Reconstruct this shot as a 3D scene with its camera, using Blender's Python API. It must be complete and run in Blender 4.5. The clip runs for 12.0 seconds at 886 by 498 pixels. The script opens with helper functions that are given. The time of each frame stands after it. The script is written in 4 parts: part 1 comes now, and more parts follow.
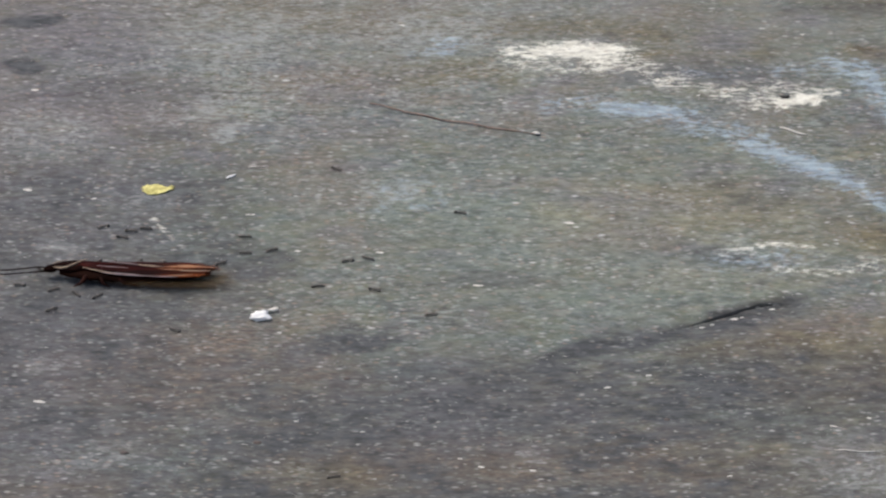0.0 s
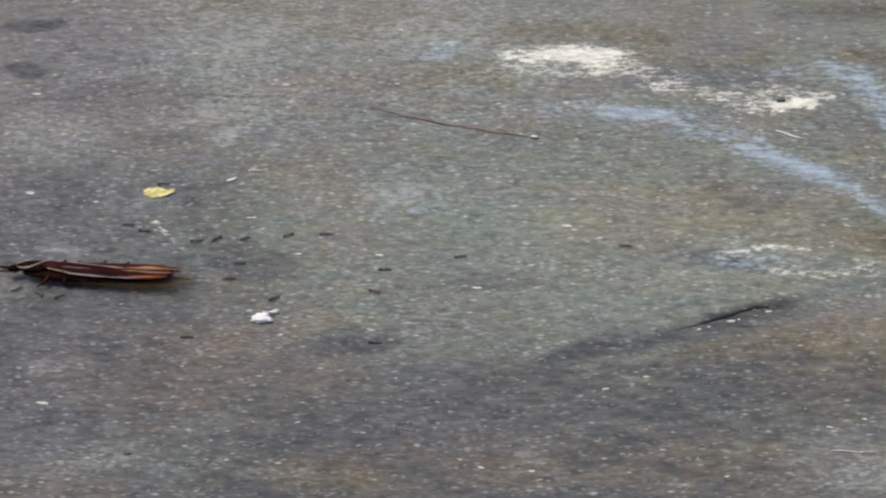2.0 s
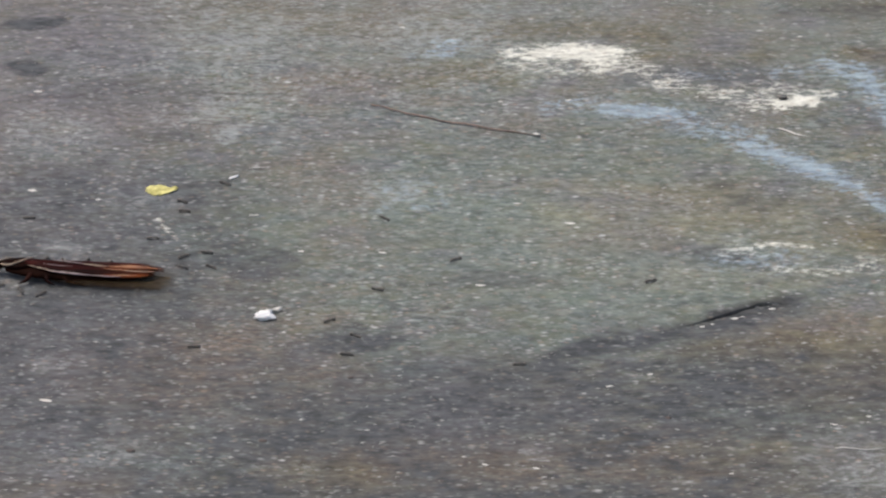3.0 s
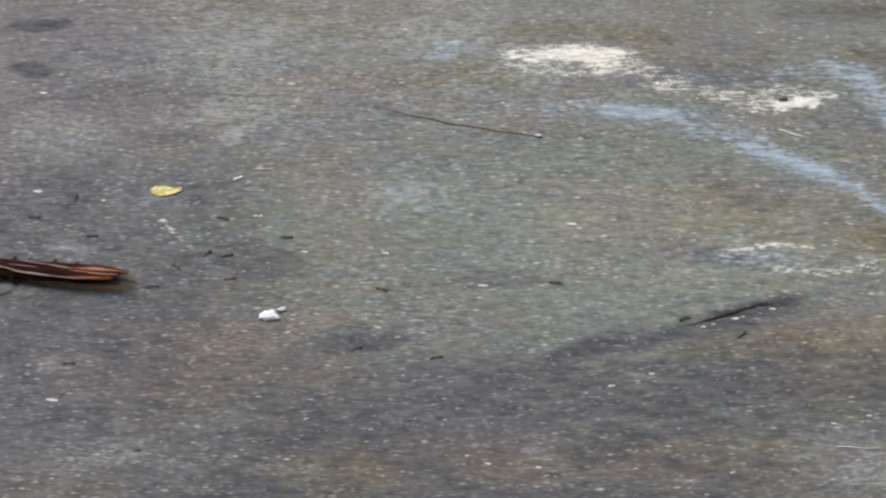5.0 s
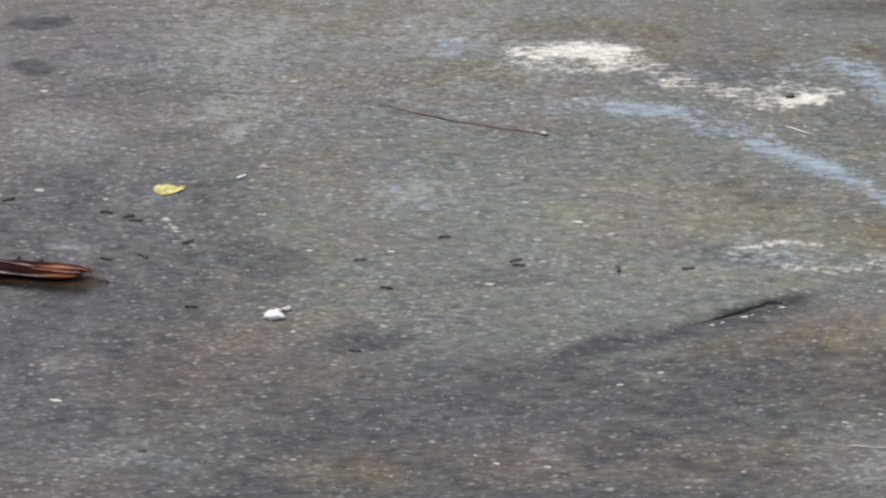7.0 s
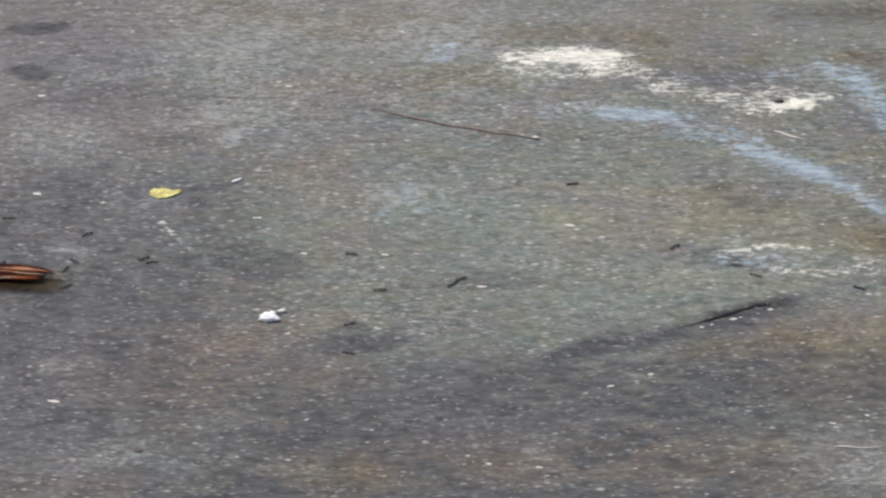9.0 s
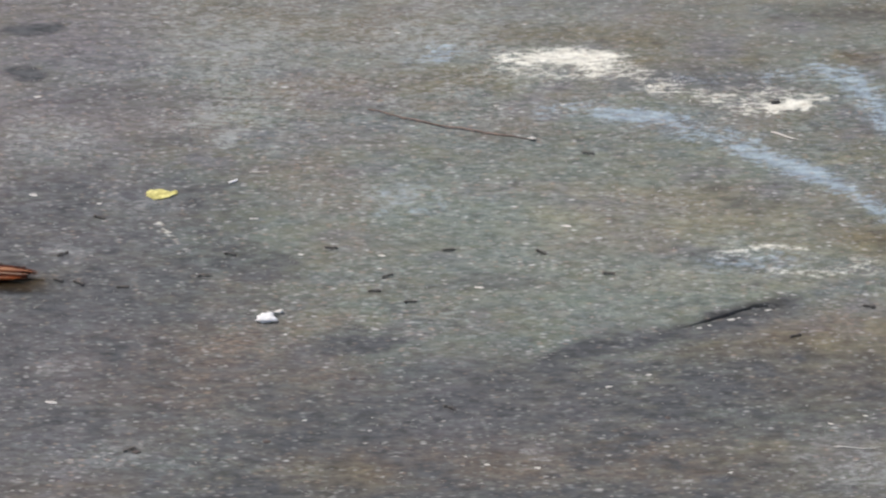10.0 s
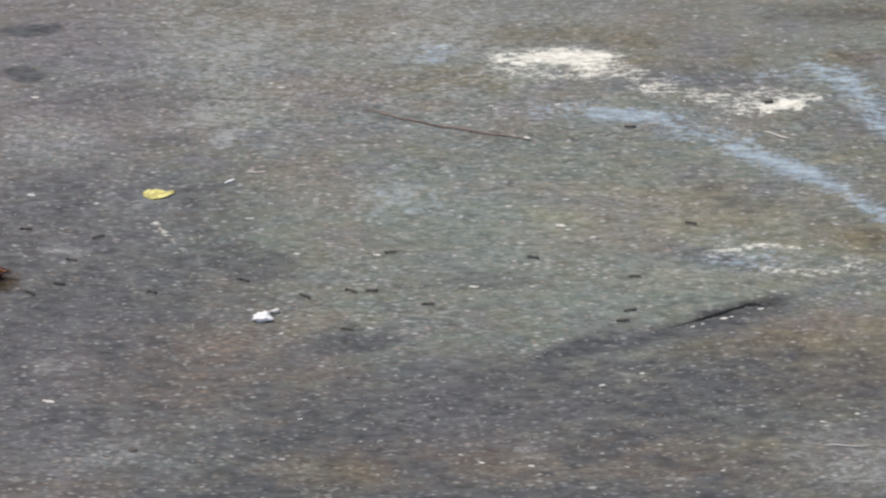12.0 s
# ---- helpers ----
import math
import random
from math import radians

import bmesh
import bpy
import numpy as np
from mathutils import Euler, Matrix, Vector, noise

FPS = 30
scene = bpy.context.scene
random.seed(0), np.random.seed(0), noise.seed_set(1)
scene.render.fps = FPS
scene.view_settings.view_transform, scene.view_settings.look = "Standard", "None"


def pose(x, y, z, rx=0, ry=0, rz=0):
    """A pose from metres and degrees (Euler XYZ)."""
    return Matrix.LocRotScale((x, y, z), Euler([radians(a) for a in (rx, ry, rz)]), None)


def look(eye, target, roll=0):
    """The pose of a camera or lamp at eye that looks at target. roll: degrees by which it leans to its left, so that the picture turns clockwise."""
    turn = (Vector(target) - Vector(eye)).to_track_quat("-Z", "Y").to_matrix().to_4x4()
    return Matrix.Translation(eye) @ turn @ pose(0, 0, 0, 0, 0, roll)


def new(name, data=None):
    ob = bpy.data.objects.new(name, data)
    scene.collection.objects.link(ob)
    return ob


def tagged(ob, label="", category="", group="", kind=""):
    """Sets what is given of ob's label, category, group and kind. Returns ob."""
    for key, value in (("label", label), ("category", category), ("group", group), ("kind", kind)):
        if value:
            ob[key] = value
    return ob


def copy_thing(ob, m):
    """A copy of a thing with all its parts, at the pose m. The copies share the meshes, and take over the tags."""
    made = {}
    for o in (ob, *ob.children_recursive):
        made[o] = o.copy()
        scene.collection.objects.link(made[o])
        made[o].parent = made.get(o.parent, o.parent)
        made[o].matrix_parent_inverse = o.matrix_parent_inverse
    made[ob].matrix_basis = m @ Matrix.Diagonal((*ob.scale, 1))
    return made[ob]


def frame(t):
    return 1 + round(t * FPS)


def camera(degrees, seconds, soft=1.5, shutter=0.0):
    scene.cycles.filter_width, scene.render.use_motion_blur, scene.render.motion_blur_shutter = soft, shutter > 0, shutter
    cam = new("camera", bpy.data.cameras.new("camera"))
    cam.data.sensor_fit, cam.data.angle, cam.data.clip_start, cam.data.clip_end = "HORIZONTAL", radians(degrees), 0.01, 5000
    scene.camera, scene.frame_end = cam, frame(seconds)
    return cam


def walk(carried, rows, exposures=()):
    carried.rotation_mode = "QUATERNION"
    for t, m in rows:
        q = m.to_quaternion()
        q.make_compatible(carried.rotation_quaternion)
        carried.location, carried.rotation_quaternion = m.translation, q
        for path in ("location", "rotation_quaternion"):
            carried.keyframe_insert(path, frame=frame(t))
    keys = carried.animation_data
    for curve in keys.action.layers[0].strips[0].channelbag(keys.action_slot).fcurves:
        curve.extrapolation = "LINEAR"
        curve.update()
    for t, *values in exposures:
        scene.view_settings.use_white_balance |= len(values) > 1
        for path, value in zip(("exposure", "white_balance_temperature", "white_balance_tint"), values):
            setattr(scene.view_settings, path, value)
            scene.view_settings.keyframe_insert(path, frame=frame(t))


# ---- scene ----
cam = camera(14.0, 12.0, soft=2.4, shutter=0.5)
PATH = [
    (0, (0.00585, -0.65094, 0.43992), (0.00104, 0.01026, -0.00709), -0.204),
    (0.5, (0.00698, -0.64516, 0.43620), (0.00076, 0.01585, -0.01109), -0.258),
    (1, (0.00602, -0.64440, 0.43657), (0.00233, 0.01631, -0.01118), -0.136),
    (1.5, (0.00520, -0.64966, 0.43929), (0.00359, 0.01169, -0.00754), -0.070),
    (2, (0.00432, -0.65672, 0.44404), (0.00126, 0.00471, -0.00266), -0.131),
    (2.5, (0.00078, -0.65514, 0.44175), (0.00275, 0.00658, -0.00451), 0.043),
    (3, (0.00088, -0.65681, 0.44282), (0.00066, 0.00492, -0.00344), 0.012),
    (5, (-0.00016, -0.66132, 0.44614), (0.00002, 0.00034, -0.00024), 0.015),
    (5.5, (-0.00282, -0.66133, 0.44547), (-0.00024, 0.00066, -0.00040), 0.083),
    (6, (-0.00314, -0.66152, 0.44591), (-0.00148, 0.00036, -0.00013), 0.113),
    (6.5, (-0.00687, -0.66051, 0.44442), (-0.00118, 0.00152, -0.00136), 0.176),
    (7, (-0.00459, -0.65619, 0.44158), (-0.00124, 0.00578, -0.00432), 0.058),
    (9, (-0.00471, -0.66430, 0.44734), (0.00030, -0.00211, 0.00179), 0.153),
    (9.5, (-0.00453, -0.66428, 0.44731), (0.00163, -0.00205, 0.00184), 0.172),
    (10, (-0.00752, -0.66414, 0.44635), (0.00094, -0.00145, 0.00159), 0.289),
    (10.5, (-0.00684, -0.66031, 0.44461), (-0.00008, 0.00178, -0.00107), 0.186),
    (11, (-0.00554, -0.66126, 0.44563), (0.00029, 0.00076, -0.00016), 0.139),
    (11.5, (-0.00596, -0.66328, 0.44719), (0.00050, -0.00121, 0.00147), 0.171),
    (12, (-0.00588, -0.66804, 0.44996), (0.00199, -0.00589, 0.00439), 0.201),
]
walk(cam, [(t, look(eye, target, roll)) for t, eye, target, roll in PATH], exposures=[(0.0, 0.03), (12.0, 0.12)])

# ---- light ----
SUN_EL, SUN_AZ = 60.0, 150.0  # degrees above the ground, and anticlockwise from +x
world = bpy.data.worlds.new("overcast_sky")
scene.world = world
world.use_nodes = True
wn = world.node_tree
sky = wn.nodes.new("ShaderNodeTexSky")
sky.sky_type, sky.sun_disc = "NISHITA", False
sky.sun_elevation, sky.sun_rotation = radians(SUN_EL), radians(90.0 - SUN_AZ)
sky.air_density, sky.dust_density, sky.ozone_density = 1.0, 5.0, 0.6
wn.nodes["Background"].inputs["Strength"].default_value = 0.13
wn.links.new(sky.outputs["Color"], wn.nodes["Background"].inputs["Color"])
sun = new("sun", bpy.data.lights.new("sun", "SUN"))
sun.data.energy, sun.data.angle, sun.data.color = 1.5, radians(28.0), (1.0, 0.955, 0.9)
_d = Vector((math.cos(radians(SUN_EL)) * math.cos(radians(SUN_AZ)), math.cos(radians(SUN_EL)) * math.sin(radians(SUN_AZ)), math.sin(radians(SUN_EL))))
sun.matrix_world = look(_d * 3.0, (0, 0, 0))

MM = 0.001


# ---- material helpers ----
class Nodes:
    """A node material under construction."""

    def __init__(self, name):
        self.mat = bpy.data.materials.new(name)
        self.mat.use_nodes = True
        self.tree = self.mat.node_tree
        self.bsdf = self.tree.nodes["Principled BSDF"]
        self.coord = self.tree.nodes.new("ShaderNodeTexCoord").outputs["Object"]

    def put(self, socket, value):
        if isinstance(value, bpy.types.NodeSocket):
            self.tree.links.new(value, socket)
        elif isinstance(value, tuple) and len(value) == 3 and socket.type == "RGBA":
            socket.default_value = (*value, 1.0)
        else:
            socket.default_value = value

    def math(self, op, a, b=0.0, c=0.0, clamp=False):
        n = self.tree.nodes.new("ShaderNodeMath")
        n.operation, n.use_clamp = op, clamp
        for s, v in zip(n.inputs, (a, b, c)):
            self.put(s, v)
        return n.outputs[0]

    def mix(self, f, a, b, blend="MIX"):
        n = self.tree.nodes.new("ShaderNodeMix")
        n.data_type, n.blend_type, n.clamp_factor = "RGBA", blend, True
        self.put(n.inputs[0], f)
        self.put(n.inputs[6], a)
        self.put(n.inputs[7], b)
        return n.outputs[2]

    def ramp(self, f, lo, hi, to_lo=0.0, to_hi=1.0):
        n = self.tree.nodes.new("ShaderNodeMapRange")
        n.interpolation_type = "SMOOTHSTEP"
        for s, v in zip(n.inputs, (f, lo, hi, to_lo, to_hi)):
            self.put(s, v)
        return n.outputs[0]

    def stretch(self, x, y, z, base=None, turn=0.7):
        n = self.tree.nodes.new("ShaderNodeMapping")
        self.put(n.inputs["Vector"], base or self.coord)
        n.inputs["Scale"].default_value, n.inputs["Rotation"].default_value = (x, y, z), (0, 0, turn)
        return n.outputs[0]

    def noise(self, scale, detail=4.0, rough=0.55, vector=None, color=False):
        n = self.tree.nodes.new("ShaderNodeTexNoise")
        self.put(n.inputs["Vector"], vector or self.coord)
        n.inputs["Scale"].default_value, n.inputs["Detail"].default_value, n.inputs["Roughness"].default_value = scale, detail, rough
        return n.outputs[1 if color else 0]

    def cells(self, scale, vector=None):
        n = self.tree.nodes.new("ShaderNodeTexVoronoi")
        self.put(n.inputs["Vector"], vector or self.coord)
        n.inputs["Scale"].default_value = scale
        return n.outputs["Distance"], n.outputs["Color"]

    def split(self, color):
        n = self.tree.nodes.new("ShaderNodeSeparateColor")
        self.put(n.inputs[0], color)
        return n.outputs

    def vivid(self, color, amount):
        n = self.tree.nodes.new("ShaderNodeHueSaturation")
        n.inputs["Saturation"].default_value = amount
        self.put(n.inputs["Color"], color)
        return n.outputs[0]

    def layer(self, name):
        n = self.tree.nodes.new("ShaderNodeAttribute")
        n.attribute_name = name
        return (*self.split(n.outputs["Color"]), n.outputs["Alpha"])

    def bump(self, height, strength, distance):
        n = self.tree.nodes.new("ShaderNodeBump")
        n.inputs["Strength"].default_value, n.inputs["Distance"].default_value = strength, distance
        self.put(n.inputs["Height"], height)
        self.put(self.bsdf.inputs["Normal"], n.outputs[0])

    def done(self, color=None, rough=0.6, **more):
        if color is not None:
            self.put(self.bsdf.inputs["Base Color"], color)
        self.put(self.bsdf.inputs["Roughness"], rough)
        for k, v in more.items():
            self.put(self.bsdf.inputs[k.replace("_", " ").title().replace("Ior", "IOR")], v)
        return self.mat


def concrete():
    m = Nodes("worn_concrete")
    flat = m.stretch(0.42, 1.0, 1.0, None, 0.03)
    long = m.stretch(0.4, 1.0, 1.0, None, -0.02)
    big, mid = m.noise(30, 5), m.noise(150, 5, 0.6, flat)
    fine, grain = m.noise(520, 4, 0.65, flat), m.noise(1250, 2, 0.6, long)
    # patches of damp, dust and old dirt, each with its own tint
    w, p = m.split(m.noise(75, 6, 0.7, flat, True)), m.split(m.noise(250, 4, 0.6, flat, True))
    tone = m.math("ADD", m.math("MULTIPLY", mid, 0.36), m.math("ADD", m.math("MULTIPLY", fine, 0.34), m.math("MULTIPLY", grain, 0.3)))
    col = m.mix(m.ramp(tone, 0.4, 0.61), GROUND_DARK, GROUND_LIGHT)
    col = m.mix(m.ramp(big, 0.42, 0.62, 0.0, 0.4), col, (0.142, 0.127, 0.116))
    col = m.mix(m.ramp(w[0], 0.44, 0.64, 0.0, 0.7), col, (0.105, 0.106, 0.135))
    col = m.mix(m.ramp(w[1], 0.46, 0.66, 0.0, 0.7), col, (0.168, 0.136, 0.1))
    col = m.mix(m.ramp(w[2], 0.48, 0.66, 0.0, 0.6), col, (0.172, 0.198, 0.168))
    col = m.mix(m.ramp(p[0], 0.5, 0.66, 0.0, 0.7), col, (0.084, 0.085, 0.11))
    col = m.mix(m.ramp(p[1], 0.5, 0.66, 0.0, 0.6), col, (0.155, 0.142, 0.086))
    col = m.mix(m.ramp(p[2], 0.5, 0.68, 0.0, 0.6), col, (0.175, 0.142, 0.128))
    # sand grains of one size and another
    h = m.split(m.noise(900, 3, 0.75, long, True))
    col = m.mix(m.ramp(h[0], 0.54, 0.7, 0.0, 0.6), col, (0.215, 0.172, 0.145))
    col = m.mix(m.ramp(h[1], 0.5, 0.66, 0.0, 0.8), col, (0.045, 0.047, 0.05))
    col = m.mix(m.ramp(h[2], 0.53, 0.67, 0.0, 0.8), col, (0.3, 0.31, 0.3))
    white, blue, ochre, green = m.layer("stain_a")
    dark, pale, rust, crack_shade = m.layer("stain_shade_b")
    violet, tan, far_even = m.layer("stain_c")[:3]
    brk = m.ramp(m.noise(240, 6, 0.75, flat), 0.28, 0.72)
    brk2 = m.ramp(m.noise(420, 5, 0.8, long), 0.3, 0.7)
    brk4 = m.ramp(m.noise(1000, 3, 0.8, long), 0.38, 0.62)
    brk3 = m.ramp(m.noise(800, 4, 0.8, long), 0.32, 0.68)
    both = m.ramp(m.math("ADD", m.math("MULTIPLY", brk2, 0.42), m.math("MULTIPLY", brk3, 0.58)), 0.18, 0.82)

    def worn(mask, breakup, amount, width=0.45):
        """A stain that lets the grain show through where it is thin."""
        edge = m.math("MULTIPLY_ADD", mask, -(1.0 + 2 * width), 1.0 + width)
        return m.math("MULTIPLY", m.ramp(breakup, m.math("SUBTRACT", edge, width), m.math("ADD", edge, width)), amount)

    def washed(mask, breakup, amount):
        """A thin stain that follows the grain."""
        return m.math("MULTIPLY", m.math("MULTIPLY", mask, amount), m.math("MULTIPLY_ADD", breakup, 1.0, 0.5), clamp=True)

    col = m.mix(m.math("MULTIPLY", far_even, m.math("MULTIPLY_ADD", brk, 0.5, 0.6)), col, m.mix(m.ramp(mid, 0.35, 0.65), (0.165, 0.149, 0.133), (0.247, 0.227, 0.203)))
    col = m.mix(m.math("MULTIPLY", green, 0.62), col, m.mix(m.ramp(fine, 0.3, 0.7), (0.118, 0.13, 0.115), (0.288, 0.305, 0.268)))
    col = m.mix(washed(rust, brk2, 0.95), col, m.mix(m.ramp(grain, 0.3, 0.7), (0.1, 0.07, 0.057), (0.26, 0.188, 0.152)))
    col = m.mix(washed(ochre, brk, 1.0), col, m.mix(m.ramp(fine, 0.3, 0.7), (0.066, 0.049, 0.029), (0.198, 0.148, 0.088)))
    col = m.mix(washed(violet, brk2, 0.85), col, m.mix(m.ramp(fine, 0.3, 0.7), (0.09, 0.078, 0.089), (0.214, 0.188, 0.21)))
    col = m.mix(washed(tan, brk2, 0.6), col, m.mix(m.ramp(fine, 0.3, 0.7), (0.16, 0.138, 0.088), (0.34, 0.295, 0.205)))
    col = m.mix(washed(dark, brk, 0.9), col, m.mix(m.ramp(fine, 0.3, 0.7), (0.043, 0.042, 0.046), (0.105, 0.102, 0.11)))
    col = m.mix(worn(pale, m.math("MULTIPLY_ADD", brk2, 0.5, m.math("MULTIPLY", brk4, 0.5)), 0.7, 0.4), col, (0.385, 0.372, 0.372))
    col = m.mix(washed(pale, brk4, 0.16), col, m.mix(m.ramp(fine, 0.3, 0.7), (0.19, 0.187, 0.19), (0.375, 0.367, 0.37)))
    col = m.vivid(m.mix(1.0, col, (0.914, 1.0, 0.985), "MULTIPLY"), 1.14)
    col = m.mix(worn(blue, both, 0.78, 0.55), col, m.mix(m.ramp(fine, 0.3, 0.7), (0.22, 0.285, 0.345), (0.43, 0.54, 0.63)))
    col = m.mix(worn(white, both, 0.95, 0.5), col, m.mix(m.ramp(fine, 0.3, 0.7), (0.56, 0.55, 0.47), (0.9, 0.895, 0.805)))
    # shading in and beside the crack, put into the colour
    col = m.mix(m.math("MULTIPLY", crack_shade, 0.75), col, (0.026, 0.024, 0.018))
    # flecks of sand, many faint and a few bright, fewer towards the far edge
    clump = m.ramp(m.noise(190, 4, 0.7, flat), 0.34, 0.62, 0.45, 1.25)
    show = m.math("MULTIPLY", clump, m.math("MULTIPLY_ADD", far_even, -0.8, m.math("MULTIPLY_ADD", pale, 0.6, m.math("MULTIPLY_ADD", dark, -0.45, 1.0))))
    for turn, (size, least, strength, shade) in enumerate(((1150, 0.52, 0.55, (0.365, 0.37, 0.365)), (1000, 0.68, 0.55, (0.34, 0.26, 0.205)), (760, 0.7, 0.45, (0.36, 0.365, 0.35)), (950, 0.8, 0.72, (0.46, 0.465, 0.45)), (800, 0.955, 0.9, (0.66, 0.66, 0.64)))):
        d2, h2 = m.cells(size, m.stretch(0.4, 1.0, 1.0, None, -0.1 + 0.05 * turn))
        speck = m.math("MULTIPLY", m.ramp(d2, 0.08, 0.4, 1.0, 0.0), m.ramp(m.split(h2)[0], least, least + 0.06))
        col = m.mix(m.math("MULTIPLY", m.math("MULTIPLY", speck, strength), show), col, shade)
    m.bump(m.math("ADD", m.math("MULTIPLY", fine, 0.6), m.math("ADD", m.math("MULTIPLY", h[2], 0.5), m.math("MULTIPLY", grain, 0.3))), 0.3, 0.0004)
    return m.done(col, m.ramp(mid, 0.2, 0.8, 0.62, 0.9), specular_ior_level=0.35)


GROUND_DARK, GROUND_LIGHT = (0.046, 0.049, 0.049), (0.232, 0.243, 0.234)
M_GROUND = concrete()


def simple(name, a, b, scale, rough=0.5, bump=0.0, size=0.0002, **more):
    m = Nodes(name)
    n = m.noise(scale, 4, 0.6)
    if bump:
        m.bump(m.noise(scale * 2.3, 3), bump, size)
    return m.done(m.mix(m.ramp(n, 0.3, 0.7), a, b), rough, **more)


def grains(name, a, b):
    m = Nodes(name)
    geo = m.tree.nodes.new("ShaderNodeNewGeometry")
    return m.done(m.mix(geo.outputs["Random Per Island"], a, b), 0.7)


M_ANT = simple("ant_cuticle", (0.075, 0.068, 0.061), (0.14, 0.124, 0.108), 900, 0.38)
M_ANT_LEG = simple("ant_leg_cuticle", (0.06, 0.05, 0.042), (0.1, 0.085, 0.07), 900, 0.45)
M_BODY = simple("roach_cuticle", (0.005, 0.002, 0.0015), (0.016, 0.006, 0.004), 260, 0.5, 0.3, specular_ior_level=0.01)
M_SHIELD = simple("roach_shield", (0.005, 0.002, 0.002), (0.016, 0.006, 0.004), 320, 0.4, 0.2, specular_ior_level=0.01)
M_RIM = simple("pale_cuticle", (0.30, 0.21, 0.135), (0.5, 0.38, 0.27), 380, 0.35, 0.2)
# sky sheen on the wing ridges, put into a pale lilac colour
M_SHEEN_VEIN = simple("lilac_sheen_vein", (0.25, 0.175, 0.17), (0.44, 0.335, 0.335), 380, 0.3, 0.2)
M_AMBER = simple("amber_vein", (0.32, 0.14, 0.065), (0.55, 0.29, 0.15), 380, 0.3, 0.2)
M_LEG = simple("roach_leg", (0.014, 0.006, 0.005), (0.034, 0.012, 0.009), 420, 0.5, 0.2, specular_ior_level=0.03)
M_PETAL = simple("yellow_petal", (0.40, 0.36, 0.09), (0.80, 0.75, 0.30), 620, 0.6, 0.4)
M_PAPER = simple("white_crumb", (0.78, 0.78, 0.775), (0.9, 0.9, 0.89), 500, 0.75, 0.5)
M_TWIG = simple("dry_stem", (0.11, 0.066, 0.05), (0.3, 0.2, 0.155), 300, 0.6, 0.4)
M_STRAW = simple("pale_fibre", (0.58, 0.56, 0.51), (0.8, 0.78, 0.73), 400, 0.6, 0.3)
M_STONE = simple("quartz_chip", (0.55, 0.53, 0.48), (0.84, 0.82, 0.77), 700, 0.55, 0.4)
M_SPECK = simple("dull_stone_chip", (0.3, 0.295, 0.28), (0.52, 0.51, 0.49), 700, 0.65, 0.4)
M_SEED = simple("black_seed", (0.012, 0.011, 0.010), (0.04, 0.035, 0.03), 600, 0.5, 0.3)
M_CRUMB = simple("brown_crumb", (0.085, 0.068, 0.06), (0.125, 0.1, 0.088), 600, 0.7, 0.4)
M_GRIT = grains("loose_grit", (0.12, 0.118, 0.11), (0.35, 0.345, 0.33))


def wing_material():
    """Glossy red-brown forewing: veined along its length, thinner and amber towards the tip."""
    m = Nodes("roach_wing")
    vein = m.noise(700, 3, 0.5, m.stretch(0.07, 1.0, 1.0))
    x = m.split(m.coord)[0]
    tip = m.ramp(m.math("MULTIPLY_ADD", vein, 0.012, x), 0.0085, 0.0225)
    col = m.mix(m.ramp(vein, 0.38, 0.64), (0.008, 0.002, 0.002), (0.048, 0.007, 0.006))
    tip = m.math("MULTIPLY", tip, m.ramp(m.split(m.coord)[1], 0.0009, 0.0021, 1.0, 0.12))
    col = m.mix(tip, col, m.mix(m.ramp(vein, 0.36, 0.64), (0.05, 0.011, 0.005), (0.26, 0.078, 0.028)))
    m.bump(vein, 0.6, 0.0004)
    return m.done(col, 0.36, alpha=m.ramp(m.math("MULTIPLY_ADD", vein, 0.012, x), 0.0195, 0.0272, 1.0, 0.0), specular_ior_level=0.03)


def membrane_shadow_material():
    """Thin smoky amber hind wing, darkened and faded to paint the carcass's soft shadow."""
    m = Nodes("roach_membrane_shadow")
    vein = m.noise(500, 3, 0.5, m.stretch(0.12, 1.0, 1.0))
    thin = m.ramp(m.split(m.coord)[0], 0.012, 0.021)
    return m.done(m.mix(vein, m.mix(thin, (0.02, 0.012, 0.006), (0.06, 0.042, 0.022)), m.mix(thin, (0.07, 0.045, 0.021), (0.2, 0.145, 0.075))), 0.5, specular_ior_level=0.1, alpha=m.math("MULTIPLY", m.math("MULTIPLY", m.ramp(vein, 0.3, 0.7, 0.5, 0.85), m.ramp(m.split(m.coord)[0], -0.006, 0.0115, 0.0, 1.0)), m.math("MULTIPLY", m.ramp(m.math("MULTIPLY_ADD", vein, 0.006, m.split(m.coord)[0]), 0.016, 0.028, 1.0, 0.0), m.math("MULTIPLY", m.ramp(m.split(m.coord)[1], -0.0068, -0.002, 0.0, 0.85), m.ramp(m.split(m.coord)[1], -0.001, 0.0025, 1.0, 0.15)))))


M_WING, M_MEMBRANE_SHADOW = wing_material(), membrane_shadow_material()


# ---- mesh helpers ----
def part(name, bm, material, parent=None, label="", smooth=True):
    """Links a bmesh as one mesh object, under a thing or a part if one is given."""
    me = bpy.data.meshes.new(name)
    bmesh.ops.recalc_face_normals(bm, faces=bm.faces)
    bm.to_mesh(me)
    bm.free()
    me.materials.append(material)
    for p in me.polygons:
        p.use_smooth = smooth
    ob = new(name, me)
    if parent is not None:
        ob.parent = parent
    return tagged(ob, label=label)


